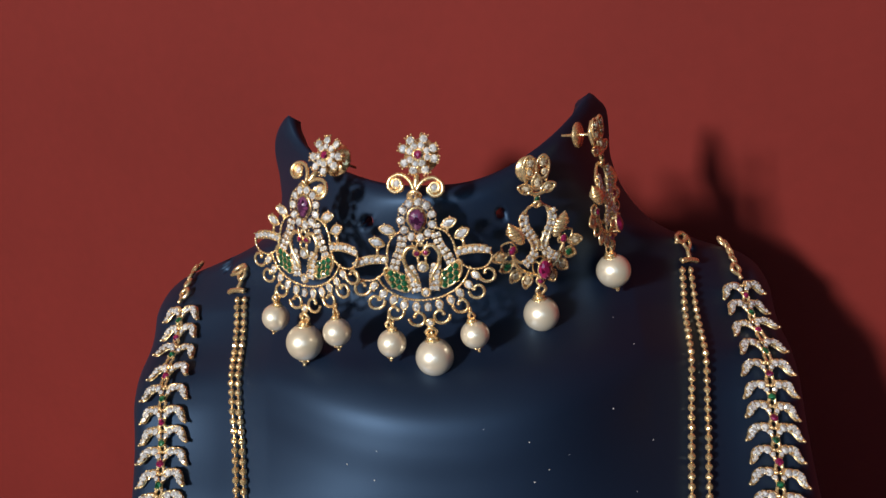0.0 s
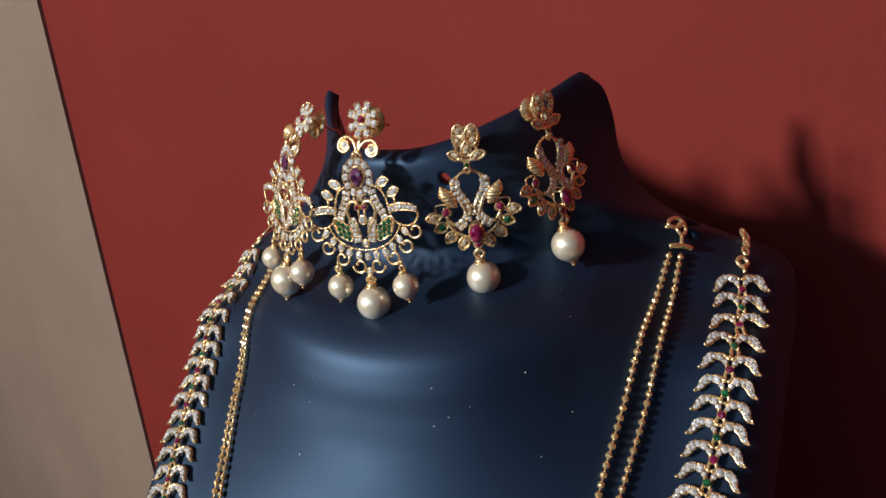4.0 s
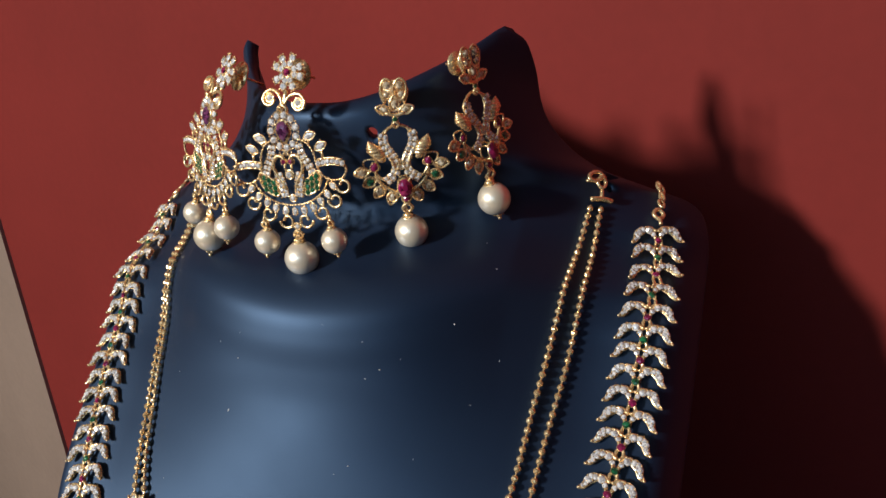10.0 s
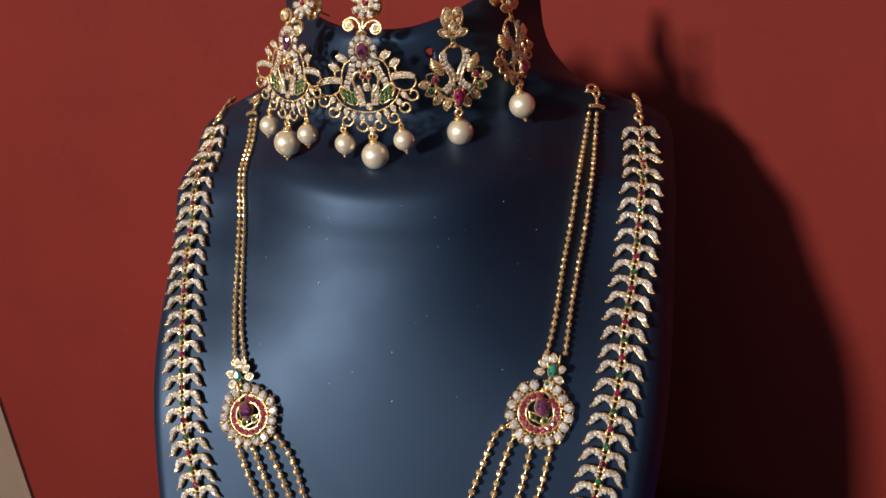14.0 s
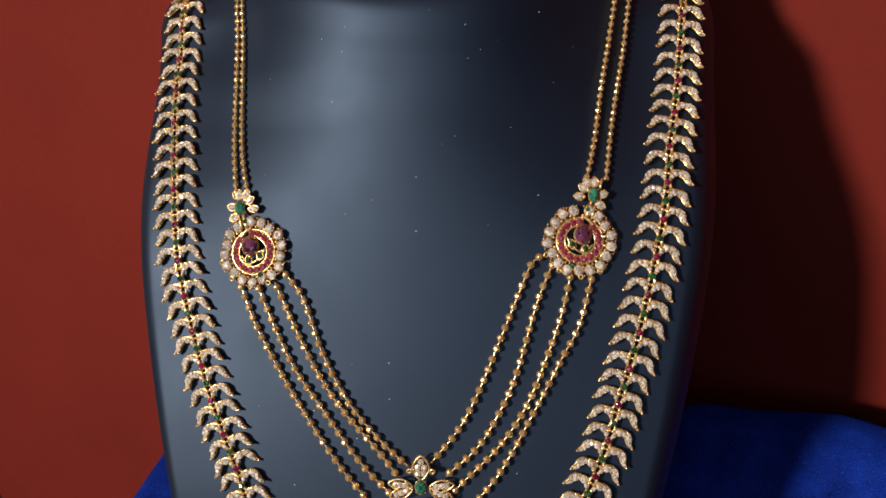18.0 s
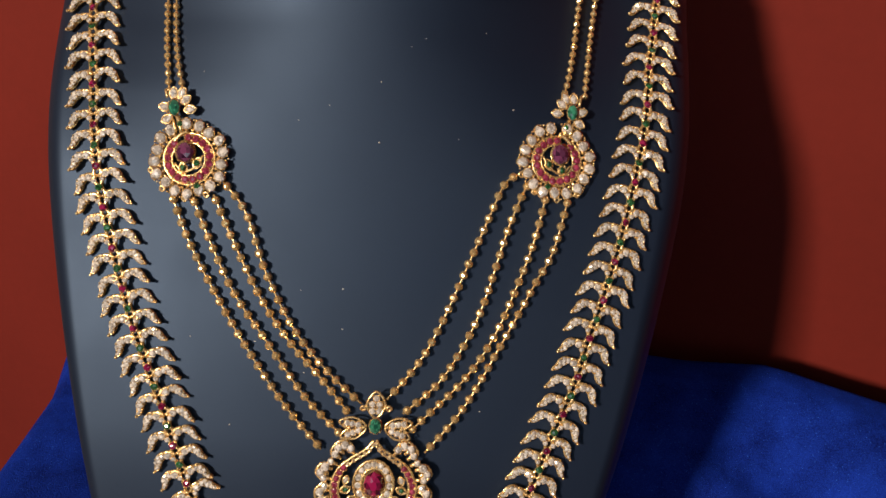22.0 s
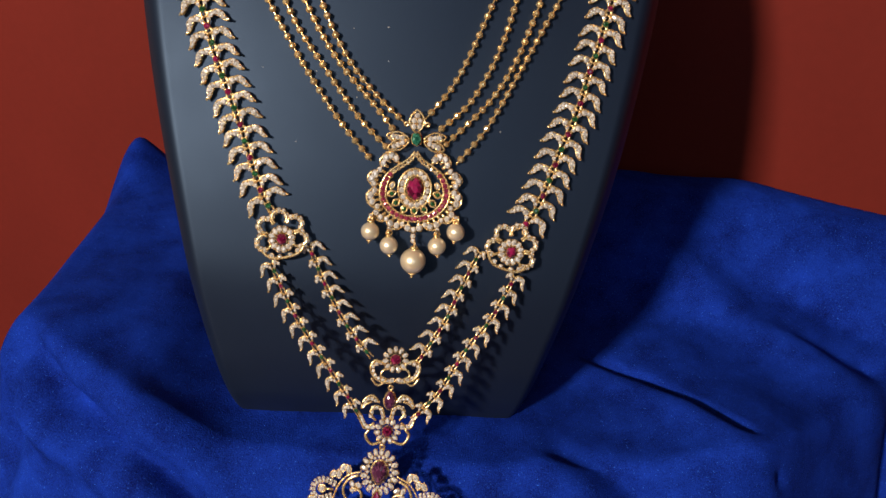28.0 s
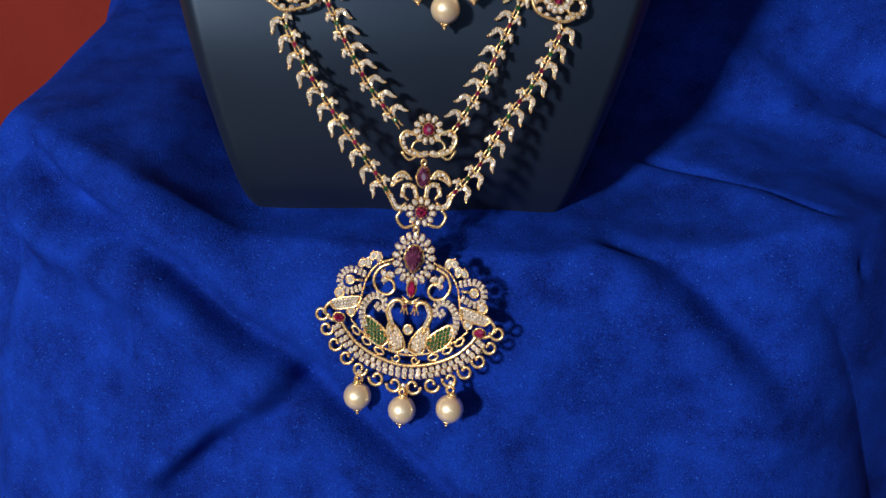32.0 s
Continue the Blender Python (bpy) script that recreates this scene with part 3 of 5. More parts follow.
def scroll(P, x, y, r, turn, flip=1, wire=0.42):
    """A C-shaped scroll with a curled end."""
    pts = []
    for k in range(15):
        a = radians(turn) + flip * radians(-60 + 26 * k)
        q = r * (1 - 0.055 * k)
        pts.append((x + q * math.cos(a) / P.grow, y + q * math.sin(a) / P.grow))
    P.wire(pts, wire, 2, sides=5, taper=0.25)


def flower(P, x, y, R, n, mat, core, core_r, start=0.0):
    for k in range(n):
        a = radians(start + 360 * k / n)
        for q, rr in ((0.50, 0.23), (0.86, 0.19)):
            P.stone(x + q * R * math.cos(a) / P.grow, y + q * R * math.sin(a) / P.grow, rr * R, mat, rr * R * 1.05, math.degrees(a), z=0.5 * (1 - q))
        P.ball((x + 1.02 * R * math.cos(a) / P.grow, y + 1.02 * R * math.sin(a) / P.grow, 0.1), 0.07 * R)
    P.stone(x, y, core_r, core, z=0.9)
    P.bezel(x, y, core_r, core_r, 0, "round", 0.3)


def halo(P, x, y, rx, ry, n, r, mat, start=0.0, end=360.0, ry_mul=1.0, shape="round"):
    full = abs(end - start) > 359
    for k in range(n):
        a = radians(start + (end - start) * k / (n if full else n - 1))
        P.stone(x + rx * math.cos(a), y + ry * math.sin(a), r, mat, r * ry_mul, math.degrees(a) - 90, shape)


def along(ctrl, n, span=(0.0, 1.0)):
    """n evenly spaced places on a smooth line, with their headings in degrees."""
    pts = curve_pts(ctrl, 12)
    cum = [0.0]
    for a, b in zip(pts, pts[1:]):
        cum.append(cum[-1] + (b - a).length)
    out = []
    for k in range(n):
        d = cum[-1] * (span[0] + (span[1] - span[0]) * (k / (n - 1) if n > 1 else 0.5))
        i = max(j for j in range(len(pts) - 1) if cum[j] <= d + 1e-9)
        seg = pts[i + 1] - pts[i]
        p = pts[i] + seg * ((d - cum[i]) / max(1e-9, seg.length))
        out.append((p, math.degrees(math.atan2(seg.y, seg.x))))
    return out


def frame_at(o, y_dir, x_dir):
    """A pose from an origin in millimetres, its upward way and a hint of its way across."""
    y = Vector(y_dir).normalized()
    x = Vector(x_dir)
    x = (x - y * x.dot(y)).normalized()
    z = x.cross(y)
    return Matrix(((x.x, y.x, z.x, o[0] * MM), (x.y, y.y, z.y, o[1] * MM), (x.z, y.z, z.z, o[2] * MM), (0, 0, 0, 1)))


def screw_back(parent, length, disc, z_disc):
    bm = bmesh.new()
    tube(bm, [Vector((0, 0, -0.5)), Vector((0, 0, -length))], 0.45, 8)
    bmesh.ops.scale(bm, vec=(MM, MM, MM), verts=bm.verts)
    post = part("post", bm, GOLD, parent)
    bm = bmesh.new()
    pts = [(0, z_disc - 2.2), (0.9, z_disc - 2.2), (1.1, z_disc - 0.8), (disc, z_disc - 0.5), (disc, z_disc + 0.1), (0.9, z_disc + 0.3), (0, z_disc + 0.3)]
    k = 36
    rings = [[bm.verts.new((q * (1 + (0.03 if q == disc and j % 2 else 0)) * math.cos(2 * math.pi * j / k), q * (1 + (0.03 if q == disc and j % 2 else 0)) * math.sin(2 * math.pi * j / k), z)) for j in range(k)] for q, z in pts]
    for a, b in zip(rings, rings[1:]):
        for j in range(k):
            bm.faces.new((a[j], a[(j + 1) % k], b[(j + 1) % k], b[j]))
    bmesh.ops.remove_doubles(bm, verts=bm.verts, dist=1e-6)
    bmesh.ops.scale(bm, vec=(MM, MM, MM), verts=bm.verts)
    part("screw_disc", bm, GOLD, parent, "round knurled gold screw back")
    return post


def band(P, ctrl, n, rows, r, mat, z=0.3, span=(0.0, 1.0)):
    """Rows of small stones side by side along a line, with gold grains between them."""
    for p, h in along(ctrl, n, span):
        ax, ay = -math.sin(radians(h)), math.cos(radians(h))
        for q in range(rows):
            off = (q - (rows - 1) / 2) * 1.8 * r
            P.stone(p.x + ax * off, p.y + ay * off, r, mat, z=z)
        for q in range(rows + 1):
            off = (q - rows / 2) * 1.8 * r
            bx, by = math.cos(radians(h)) * 0.9 * r, math.sin(radians(h)) * 0.9 * r
            P.ball((p.x + ax * off + bx, p.y + ay * off + by, z + 0.25), 0.26)


def inside(poly, x, y):
    hit = False
    for (x0, y0), (x1, y1) in zip(poly, poly[1:] + poly[:1]):
        if (y0 > y) != (y1 > y) and x < (x1 - x0) * (y - y0) / (y1 - y0) + x0:
            hit = not hit
    return hit


def paved(P, poly, r, mat, lean=0.0, rim=0.36):
    """A plate of any outline with a rim, filled with stones in staggered rows and grains between."""
    P.wire([(x, y, 0.2) for x, y in poly], rim, 4, closed=True)
    cx, cy = sum(x for x, y in poly) / len(poly), sum(y for x, y in poly) / len(poly)
    top = [P.bm.verts.new(P.pt((x, y, -0.2))) for x, y in poly]
    low = [P.bm.verts.new(P.pt((x, y, -0.9))) for x, y in poly]
    k = len(poly)
    P.bm.faces.new(top)
    P.bm.faces.new(low[::-1])
    for i in range(k):
        P.bm.faces.new((top[i], low[i], low[(i + 1) % k], top[(i + 1) % k]))
    shrunk = [(cx + (x - cx) * 0.93, cy + (y - cy) * 0.93) for x, y in poly]
    c, s = math.cos(radians(lean)), math.sin(radians(lean))
    step = 1.98 * r
    for i in range(-14, 15):
        for j in range(-14, 15):
            a, b = (i + 0.5 * (j % 2)) * step, j * step * 0.88
            x, y = cx + a * c - b * s, cy + a * s + b * c
            if inside(shrunk, x, y):
                P.stone(x, y, r, mat, z=0.2)
                P.ball((x + 0.56 * step * c, y + 0.56 * step * s + 0.3 * step, 0.45), 0.24)


def hook(P, x, y, r, s, wire=0.42, turn=0.0):
    """A cast hook: open above, its far end curled in."""
    pts = []
    for k in range(16):
        a = radians(175 + 22 * k + turn)
        q = r * (1.0 if k < 7 else 1.0 - 0.075 * (k - 6))
        pts.append((x + s * q * math.cos(a), y + q * math.sin(a), 0.1))
    P.wire(pts, wire, 2, sides=6, taper=0.15)
    P.ball((pts[-1][0], pts[-1][1], 0.2), wire * 1.5)


# ---- earrings ----


def chandelier_earring(name, stud, drop, label):
    """A stud flower on a scroll bow; the fan below hangs from its ring at a pose of its own, whose origin is the pear stone."""
    e = thing(name, BUST @ stud, label, "earring", "earrings on the bust")
    m = stud.inverted() @ drop
    P = Piece()
    for k in range(8):
        a = radians(78 + 45 * k + 4 * math.sin(2.4 * k))
        for q, rr in ((2.7, 1.05), (4.7, 1.25)):
            P.stone(q * math.cos(a), q * math.sin(a), rr, CLEAR, z=0.4 - 0.12 * q)
        for d in (-0.28, 0.0, 0.28):
            P.ball((6.15 * math.cos(a + d * 0.6), 6.15 * math.sin(a + d * 0.6), -0.1), 0.34)
        P.wire([(1.6 * math.cos(a), 1.6 * math.sin(a), -0.2), (6.0 * math.cos(a), 6.0 * math.sin(a), -0.5)], 0.5, 2)
    P.stone(0, 0, 1.25, RUBY, z=0.7)
    P.bezel(0, 0, 1.25, 1.25, 0, "round", 0.34)
    P.finish("stud_flower", e)
    screw_back(e, 15, 5.0, -5.2)
    P = Piece()
    for s in (-1, 1):
        P.wire([(0, -11.4, 0.2), (s * 1.0, -8.8, 0.3), (s * 2.6, -6.9, 0.3), (s * 5.2, -6.1, 0.2), (s * 7.6, -7.7, 0.2), (s * 7.7, -10.1, 0.2), (s * 5.8, -11.2, 0.2), (s * 4.0, -10.3, 0.2), (s * 3.6, -8.9, 0.2)], 0.46, 6)
        P.stone(s * 5.5, -8.8, 1.1, CLEAR, z=0.2)
        P.bezel(s * 5.5, -8.8, 1.1, 1.1, 0, "round", 0.42)
    P.wire([(0, -5.5, -0.5), (0, -10.5, -0.2)], 0.7, 3)
    P.wire([(1.7, -11.9, 0.2), (0, -10.4, 0.8), (-1.7, -11.9, 0.2), (0, -13.6, -0.3)], 0.5, 6, closed=True)
    P.finish("scroll_bow", e)
    P = Piece()
    P.stone(0, 0, 2.35, PLUM, 3.3, 180, "pear", z=0.7)
    P.bezel(0, 0, 2.35, 3.3, 180, "pear", 0.42)
    halo(P, 0, 0, 4.55, 5.35, 11, 1.12, CLEAR, 78, 438, 1.15)
    for k in range(11):
        a = radians(78 + 360 * (k + 0.5) / 11)
        P.ball((5.4 * math.cos(a), 6.2 * math.sin(a), 0.1), 0.36)
    P.wire([(0.8, 6.8, 0.2), (0, 7.8, 0.5), (-0.8, 6.8, 0.2), (0, 5.6, 0)], 0.36, 4, closed=True)
    P.finish("drop_setting", e, m)
    for s in (-1, 1):
        P = Piece()
        P.rope([(s * 4.6, -2.6), (s * 7.6, -4.2), (s * 9.5, -7.4), (s * 10.1, -11.4), (s * 11.6, -14.6), (s * 14.8, -16.3), (s * 18.3, -15.8), (s * 20.2, -13.3), (s * 19.4, -10.7)], 0.42)
        band(P, [(s * 10.9, -10.7), (s * 13.4, -10.3), (s * 16.2, -10.2), (s * 19.2, -11.0)], 6, 1, 0.88, CLEAR)
        P.wire([(s * 10.2, -11.7), (s * 15, -11.3), (s * 19.4, -11.9)], 0.26, 4)
        P.wire([(s * 10.4, -9.6), (s * 15, -9.1), (s * 19.3, -9.9)], 0.26, 4)
        for x, y, t in ((8.9, -1.9, 70), (12.3, -5.3, 62)):
            P.stone(s * x, y, 1.15, CLEAR, 2.0, -s * t, "leaf", z=0.2)
            P.bezel(s * x, y, 1.2, 2.15, -s * t, "leaf", 0.3)
        P.wire([(s * 8.4, -2.6), (s * 8.2, -4.6)], 0.34, 2)
        P.wire([(s * 12.4, -6.4), (s * 12.6, -9.8)], 0.34, 2)
        band(P, [(s * 4.9, -4.9), (s * 5.7, -8.0), (s * 7.3, -10.8), (s * 8.2, -13.2)], 6, 2, 0.72, CLEAR)
        P.finish("leaf_arm", e, m)
        P = Piece()
        P.wire([(s * 0.9, -10.2, 0.5), (s * 1.5, -8.2, 0.5), (s * 3.6, -7.9, 0.5), (s * 5.2, -10.4, 0.5), (s * 4.6, -13.6, 0.4), (s * 2.6, -16.4, 0.4), (s * 1.8, -19.0, 0.3)], 0.5, 6)
        P.wire([(s * 0.5, -6.6, 0.6), (s * 1.4, -7.9, 0.6), (s * 2.3, -6.4, 0.6)], 0.3, 4, taper=0.5)
        P.wire([(s * 1.2, -10.6, 0.5), (s * 1.1, -12.6, 0.4)], 0.3, 2)
        P.stone(s * 1.3, -9.7, 0.85, RUBY, z=0.9)
        P.bezel(s * 1.3, -9.7, 0.85, 0.85, 0, "round", 0.26)
        band(P, [(s * 3.9, -14.0), (s * 3.0, -17.0), (s * 2.6, -20.6)], 5, 2, 0.78, CLEAR, 0.4)
        P.finish("swan", e, m, "gold swan set with clear stones")
        P = Piece()
        paved(P, [(s * 4.3, -19.0), (s * 6.3, -15.6), (s * 10.8, -13.0), (s * 10.9, -16.8), (s * 8.4, -19.8), (s * 5.2, -20.8)], 0.95, GREEN, s * 25, 0.3)
        P.finish("wing", e, m, "swan wing set with green stones")
    P = Piece()
    P.stone(0, -14.0, 1.15, CLEAR, z=0.5)
    P.bezel(0, -14.0, 1.15, 1.15, 0, "round", 0.38)
    P.stone(0, -21.8, 0.95, CLEAR, z=0.3)
    P.bezel(0, -21.8, 0.95, 0.95, 0, "round", 0.34)
    P.stone(0, -6.6, 0.8, CHAMPAGNE, 1.2, 0, "leaf", z=0.2)
    P.finish("breast_stone", e, m)
    P = Piece()
    arc = [(13.6, -15.4), (12.4, -18.0), (9.9, -20.9), (5.4, -23.3), (0, -24.1)]
    P.rope([(-x, y) for x, y in arc] + arc[-2::-1], 0.42)
    for s in (-1, 1):
        for x, y in ((15.0, -18.2), (12.6, -20.9), (9.8, -23.1), (6.9, -25.0), (3.4, -26.0)):
            a = math.degrees(math.atan2(y + 6, s * x))
            P.stone(s * x, y, 1.0, CLEAR, 1.35, a - 90, "pear", z=0.2)
            P.bezel(s * x, y, 0.95, 1.35, a - 90, "pear", 0.22)
            P.wire([(s * x * 0.93, y * 0.93 - 0.4), (s * x * 1.09, y * 1.09)], 0.28, 2)
        for x, y, q, f in ((18.3, -18.0, 2.5, 1), (14.8, -22.7, 2.45, 1), (9.6, -26.6, 2.4, 1), (3.6, -29.2, 2.5, -1)):
            hook(P, s * x, y, q, s * f, 0.4, 8)
        P.wire([(s * 11.9, -27.6, 0), (s * 12.2, -29.4, 0.2)], 0.4, 2)
        P.wire([(s * 12.3 + 0.9, -30.4, 0.3), (s * 12.3, -29.4, 0.5), (s * 12.3 - 0.9, -30.4, 0.3), (s * 12.3, -31.6, -0.2)], 0.34, 5, closed=True)
    P.stone(0, -26.3, 1.0, CLEAR, 1.3, 180, "pear", z=0.2)
    P.stone(0, -31.3, 0.85, CLEAR, z=0.2)
    P.bezel(0, -31.3, 0.85, 0.85, 0, "round", 0.36)
    P.wire([(1.6, -34.1, 0.2), (0, -32.7, 0.6), (-1.6, -34.1, 0.2), (0, -35.6, -0.2)], 0.42, 6, closed=True)
    P.finish("fan_border", e, m)
    for x, y, r, z, t in ((-12.1, -36.3, 4.35, 0.2, -10), (0, -42.0, 5.75, 0.4, 0), (12.7, -36.3, 4.35, 0.2, 8)):
        pearl(e, 0, 0, r).matrix_basis = m @ at_mm(x, y, z, t)
    return e


def lotus_earring(name, stud, drop, label):
    """A tulip stud; the lotus below hangs from its ring at a pose of its own, whose origin is the ring."""
    e = thing(name, BUST @ stud, label, "earring", "earrings on the bust")
    m = stud.inverted() @ drop
    P = Piece()
    for s in (-1, 1):
        P.bezel(s * 1.95, 1.9, 1.75, 3.1, s * -6, "round", 0.4)
        P.stone(s * 2.0, 3.2, 1.2, CHAMPAGNE, z=0.4)
        P.stone(s * 2.3, 0.5, 1.0, CHAMPAGNE, z=0.4)
        P.wire([(s * 1.95, 4.6, -0.6), (s * 4.0, 1.6, -0.8), (s * 3.0, -2.6, -0.6)], 0.5, 5)
        P.bezel(s * 3.6, -4.4, 1.15, 2.1, s * -72, "leaf", 0.42)
        P.stone(s * 3.4, -4.3, 0.95, CHAMPAGNE, 1.4, s * -72, "leaf", z=0.2)
    P.bezel(0, -2.4, 1.25, 2.1, 0, "pear", 0.42)
    P.stone(0, -2.6, 1.0, CHAMPAGNE, 1.4, z=0.5)
    P.stone(0, -7.6, 0.95, GREEN, z=0.4, prongs=4)
    P.wire([(-3, -5.4), (0, -6.2), (3, -5.4)], 0.5, 4)
    P.wire([(1.0, -9.0, 0.2), (0, -8.2, 0.6), (-1.0, -9.0, 0.2), (0, -10.2, -0.3)], 0.4, 5, closed=True)
    P.finish("tulip_stud", e)
    screw_back(e, 12, 3.9, -6.4)
    P = Piece()
    for s in (-1, 1):
        line = [(s * 0.3, 0.3, 0.3), (s * 3.2, -1.0, 0.6), (s * 4.8, -3.3, 0.9), (s * 4.3, -6.3, 1.2), (s * 2.6, -9.2, 1.6), (s * 1.5, -12.0, 1.8), (s * 2.2, -15.0, 1.4), (s * 4.9, -17.2, 0.8)]
        P.wire([(x - s * 0.9 if 1 < i < 6 else x, y, z) for i, (x, y, z) in enumerate(line)], 0.36, 5)
        P.wire([(x + s * 0.95 if 1 < i < 6 else x, y, z) for i, (x, y, z) in enumerate(line)], 0.36, 5)
        band(P, [(x, y) for x, y, z in line[1:]], 10, 2, 0.8, CLEAR, 1.6, (0.12, 1.0))
        P.wire([(s * 4.9, -17.2, 0.8), (s * 7.0, -16.6, 0.5), (s * 8.8, -14.0, 0.3)], 0.4, 4)
    P.finish("peacock_body", e, m)
    for s in (-1, 1):
        P = Piece()
        turn = Matrix.Rotation(s * -0.42, 3, "Z")
        rings = []
        for k in range(41):
            t = k / 40
            q = (0.9 + 1.75 * math.sin(math.pi * 0.5 * min(1.0, t / 0.55)) if t < 0.55 else 2.65 * (1 - ((t - 0.55) / 0.45) ** 1.35) + 0.08)
            q *= 0.80 + 0.20 * abs(math.sin(math.pi * 6.5 * t)) ** 0.6
            h = -3.7 + 8.4 * t
            rings.append([P.bm.verts.new(P.pt(Vector((s * 7.2, -7.8, 1.0)) + turn @ Vector((q * math.cos(math.pi * c / 6) + s * 0.5 * t * t, h + 0.35 * q * math.cos(math.pi * c / 6) * s, 0.8 * q * math.sin(math.pi * c / 6))))) for c in range(12)])
        for lo, hi in zip(rings, rings[1:]):
            for c in range(12):
                P.bm.faces.new((lo[c], lo[(c + 1) % 12], hi[(c + 1) % 12], hi[c]))
        P.bm.faces.new(rings[0][::-1])
        P.bm.faces.new(rings[-1])
        P.finish("conch", e, m, "ribbed gold conch shell")
    P = Piece()
    P.stone(0.2, -19.7, 2.35, RUBY, 3.2, 0, "round", z=3.6)
    P.bezel(0.2, -19.7, 2.1, 2.9, 0, "round", 0.3)
    for k in range(4):
        a = radians(45 + 90 * k)
        P.wire([(0.2 + 2.3 * math.cos(a), -19.7 + 3.1 * math.sin(a), 0.2), (0.2 + 2.2 * math.cos(a), -19.7 + 3.0 * math.sin(a), 3.9)], 0.3, 2)
    rim = [(8.8, -13.2), (7.7, -17.6), (4.2, -20.9), (0, -22.4)]
    P.wire([(-x, y, 0.3) for x, y in rim] + [(x, y, 0.3) for x, y in rim[-2::-1]], 0.46, 6)
    for s in (-1, 1):
        P.stone(s * 8.8, -12.6, 1.25, RUBY, 1.5, s * 30, z=0.6, prongs=4)
        P.bezel(s * 9.6, -12.0, 1.9, 2.6, s * -60, "leaf", 0.34)
        for k, (x, y) in enumerate(((12.9, -14.0), (10.7, -17.5), (8.0, -21.0), (4.2, -23.5))):
            a = math.degrees(math.atan2(y + 13.0, s * x))
            P.bezel(s * x, y, 1.45, 2.2, a - 90, "leaf", 0.4)
            P.stone(s * x, y, 1.25, GREEN if k == 1 else CHAMPAGNE, 1.5, a - 90, "round", z=0.2, prongs=3)
            P.wire([(s * x * 0.86, -13 + (y + 13) * 0.8), (s * x, y)], 0.4, 2)
            P.ball((s * x + 2.3 * math.cos(radians(a)), y + 2.3 * math.sin(radians(a)), 0.1), 0.4)
    P.stone(0.3, -24.4, 1.15, RUBY, z=0.4, prongs=4)
    P.bezel(0.3, -24.4, 1.15, 1.15, 0, "round", 0.36)
    P.wire([(1.9, -27.6, 0.2), (0.3, -26.0, 0.6), (-1.3, -27.6, 0.2), (0.3, -29.3, -0.3)], 0.42, 5, closed=True)
    P.finish("lotus_border", e, m)
    pearl(e, 0, 0, 5.65).matrix_basis = m @ at_mm(0.6, -36.4, -1.2, 4)
    return e


chandelier_earring("chandelier_earring", frame_at((-6.8, 206.7, 12.0), (2.6, 17.8, 2.6), (0.97, -0.14, 0.08)), frame_at((-8.2, 188.4, 9.4), (-2.6, 39.5, 14.1), (25, 1.7, 0.2)),
                   "gold chandelier earring with two swans, green wings and three pearls")
chandelier_earring("chandelier_earring", frame_at((-34.8, 209.4, 4.6), (6.5, 8.1, 2.4), (0.70, -0.56, 0.42)), frame_at((-42.1, 194.8, 1.8), (3.3, 37.8, 11.5), (17.2, -7.5, 8.5)),
                   "gold swan chandelier earring turned to the side, pinned on the neck")
lotus_earring("lotus_earring", frame_at((26.8, 200.9, 4.5), (0.4, 26.0, 11.0), (0.94, 0.02, -0.34)), frame_at((26.2, 192.6, -0.6), (-1, 26.7, 12.6), (27.5, 7, -10.6)),
              "gold lotus earring with ribbed shells, a ruby and one pearl")
lotus_earring("lotus_earring", frame_at((47.0, 214.3, -8.3), (-3.4, 25.4, 11.5), (0.50, 0.1, -0.86)), frame_at((46.6, 205.6, -12.2), (-5, 25.4, 11.5), (0.46, 0.3, -0.86)),
              "gold lotus earring hooked beside the raised neck tip, one pearl")

# ---- placing on the bust ----


def on_bust(u, v, off=2.0, head=0.0, s=None):
    """A pose in the bust's frame, from millimetres: on the surface, turned by head degrees."""
    e = 0.0008
    uu, vv = u * MM, v * MM
    z0 = bust_s(uu, vv) if s is None else s * MM
    if s is None:
        x = Vector((e, 0, bust_s(uu + e, vv) - z0)).normalized()
        y = Vector((0, e, bust_s(uu, vv + e) - z0)).normalized()
        n = x.cross(y).normalized()
    else:
        n = Vector((0, 0, 1))
        x = Vector((1, 0, 0))
    y = n.cross(x).normalized()
    x = y.cross(n)
    p = Vector((uu, vv, z0)) + n * off * MM
    m = Matrix(((x.x, y.x, n.x, p.x), (x.y, y.y, n.y, p.y), (x.z, y.z, n.z, p.z), (0, 0, 0, 1)))
    return m @ Matrix.Rotation(radians(head), 4, "Z")


def hang_s(u, v):
    """The depth of a chain that lies on the bust and hangs free below its curve, in millimetres."""
    s = bust_s(u * MM, v * MM) * 1000
    return s if v > -95 else max(s, -5.0)


BEAD = {}


def bead_mesh(r):
    if r not in BEAD:
        bm = bmesh.new()
        bmesh.ops.create_uvsphere(bm, u_segments=9, v_segments=7, radius=r * MM)
        me = bpy.data.meshes.new("bead")
        bm.to_mesh(me)
        bm.free()
        me.materials.append(GOLD)
        BEAD[r] = me
    return BEAD[r]


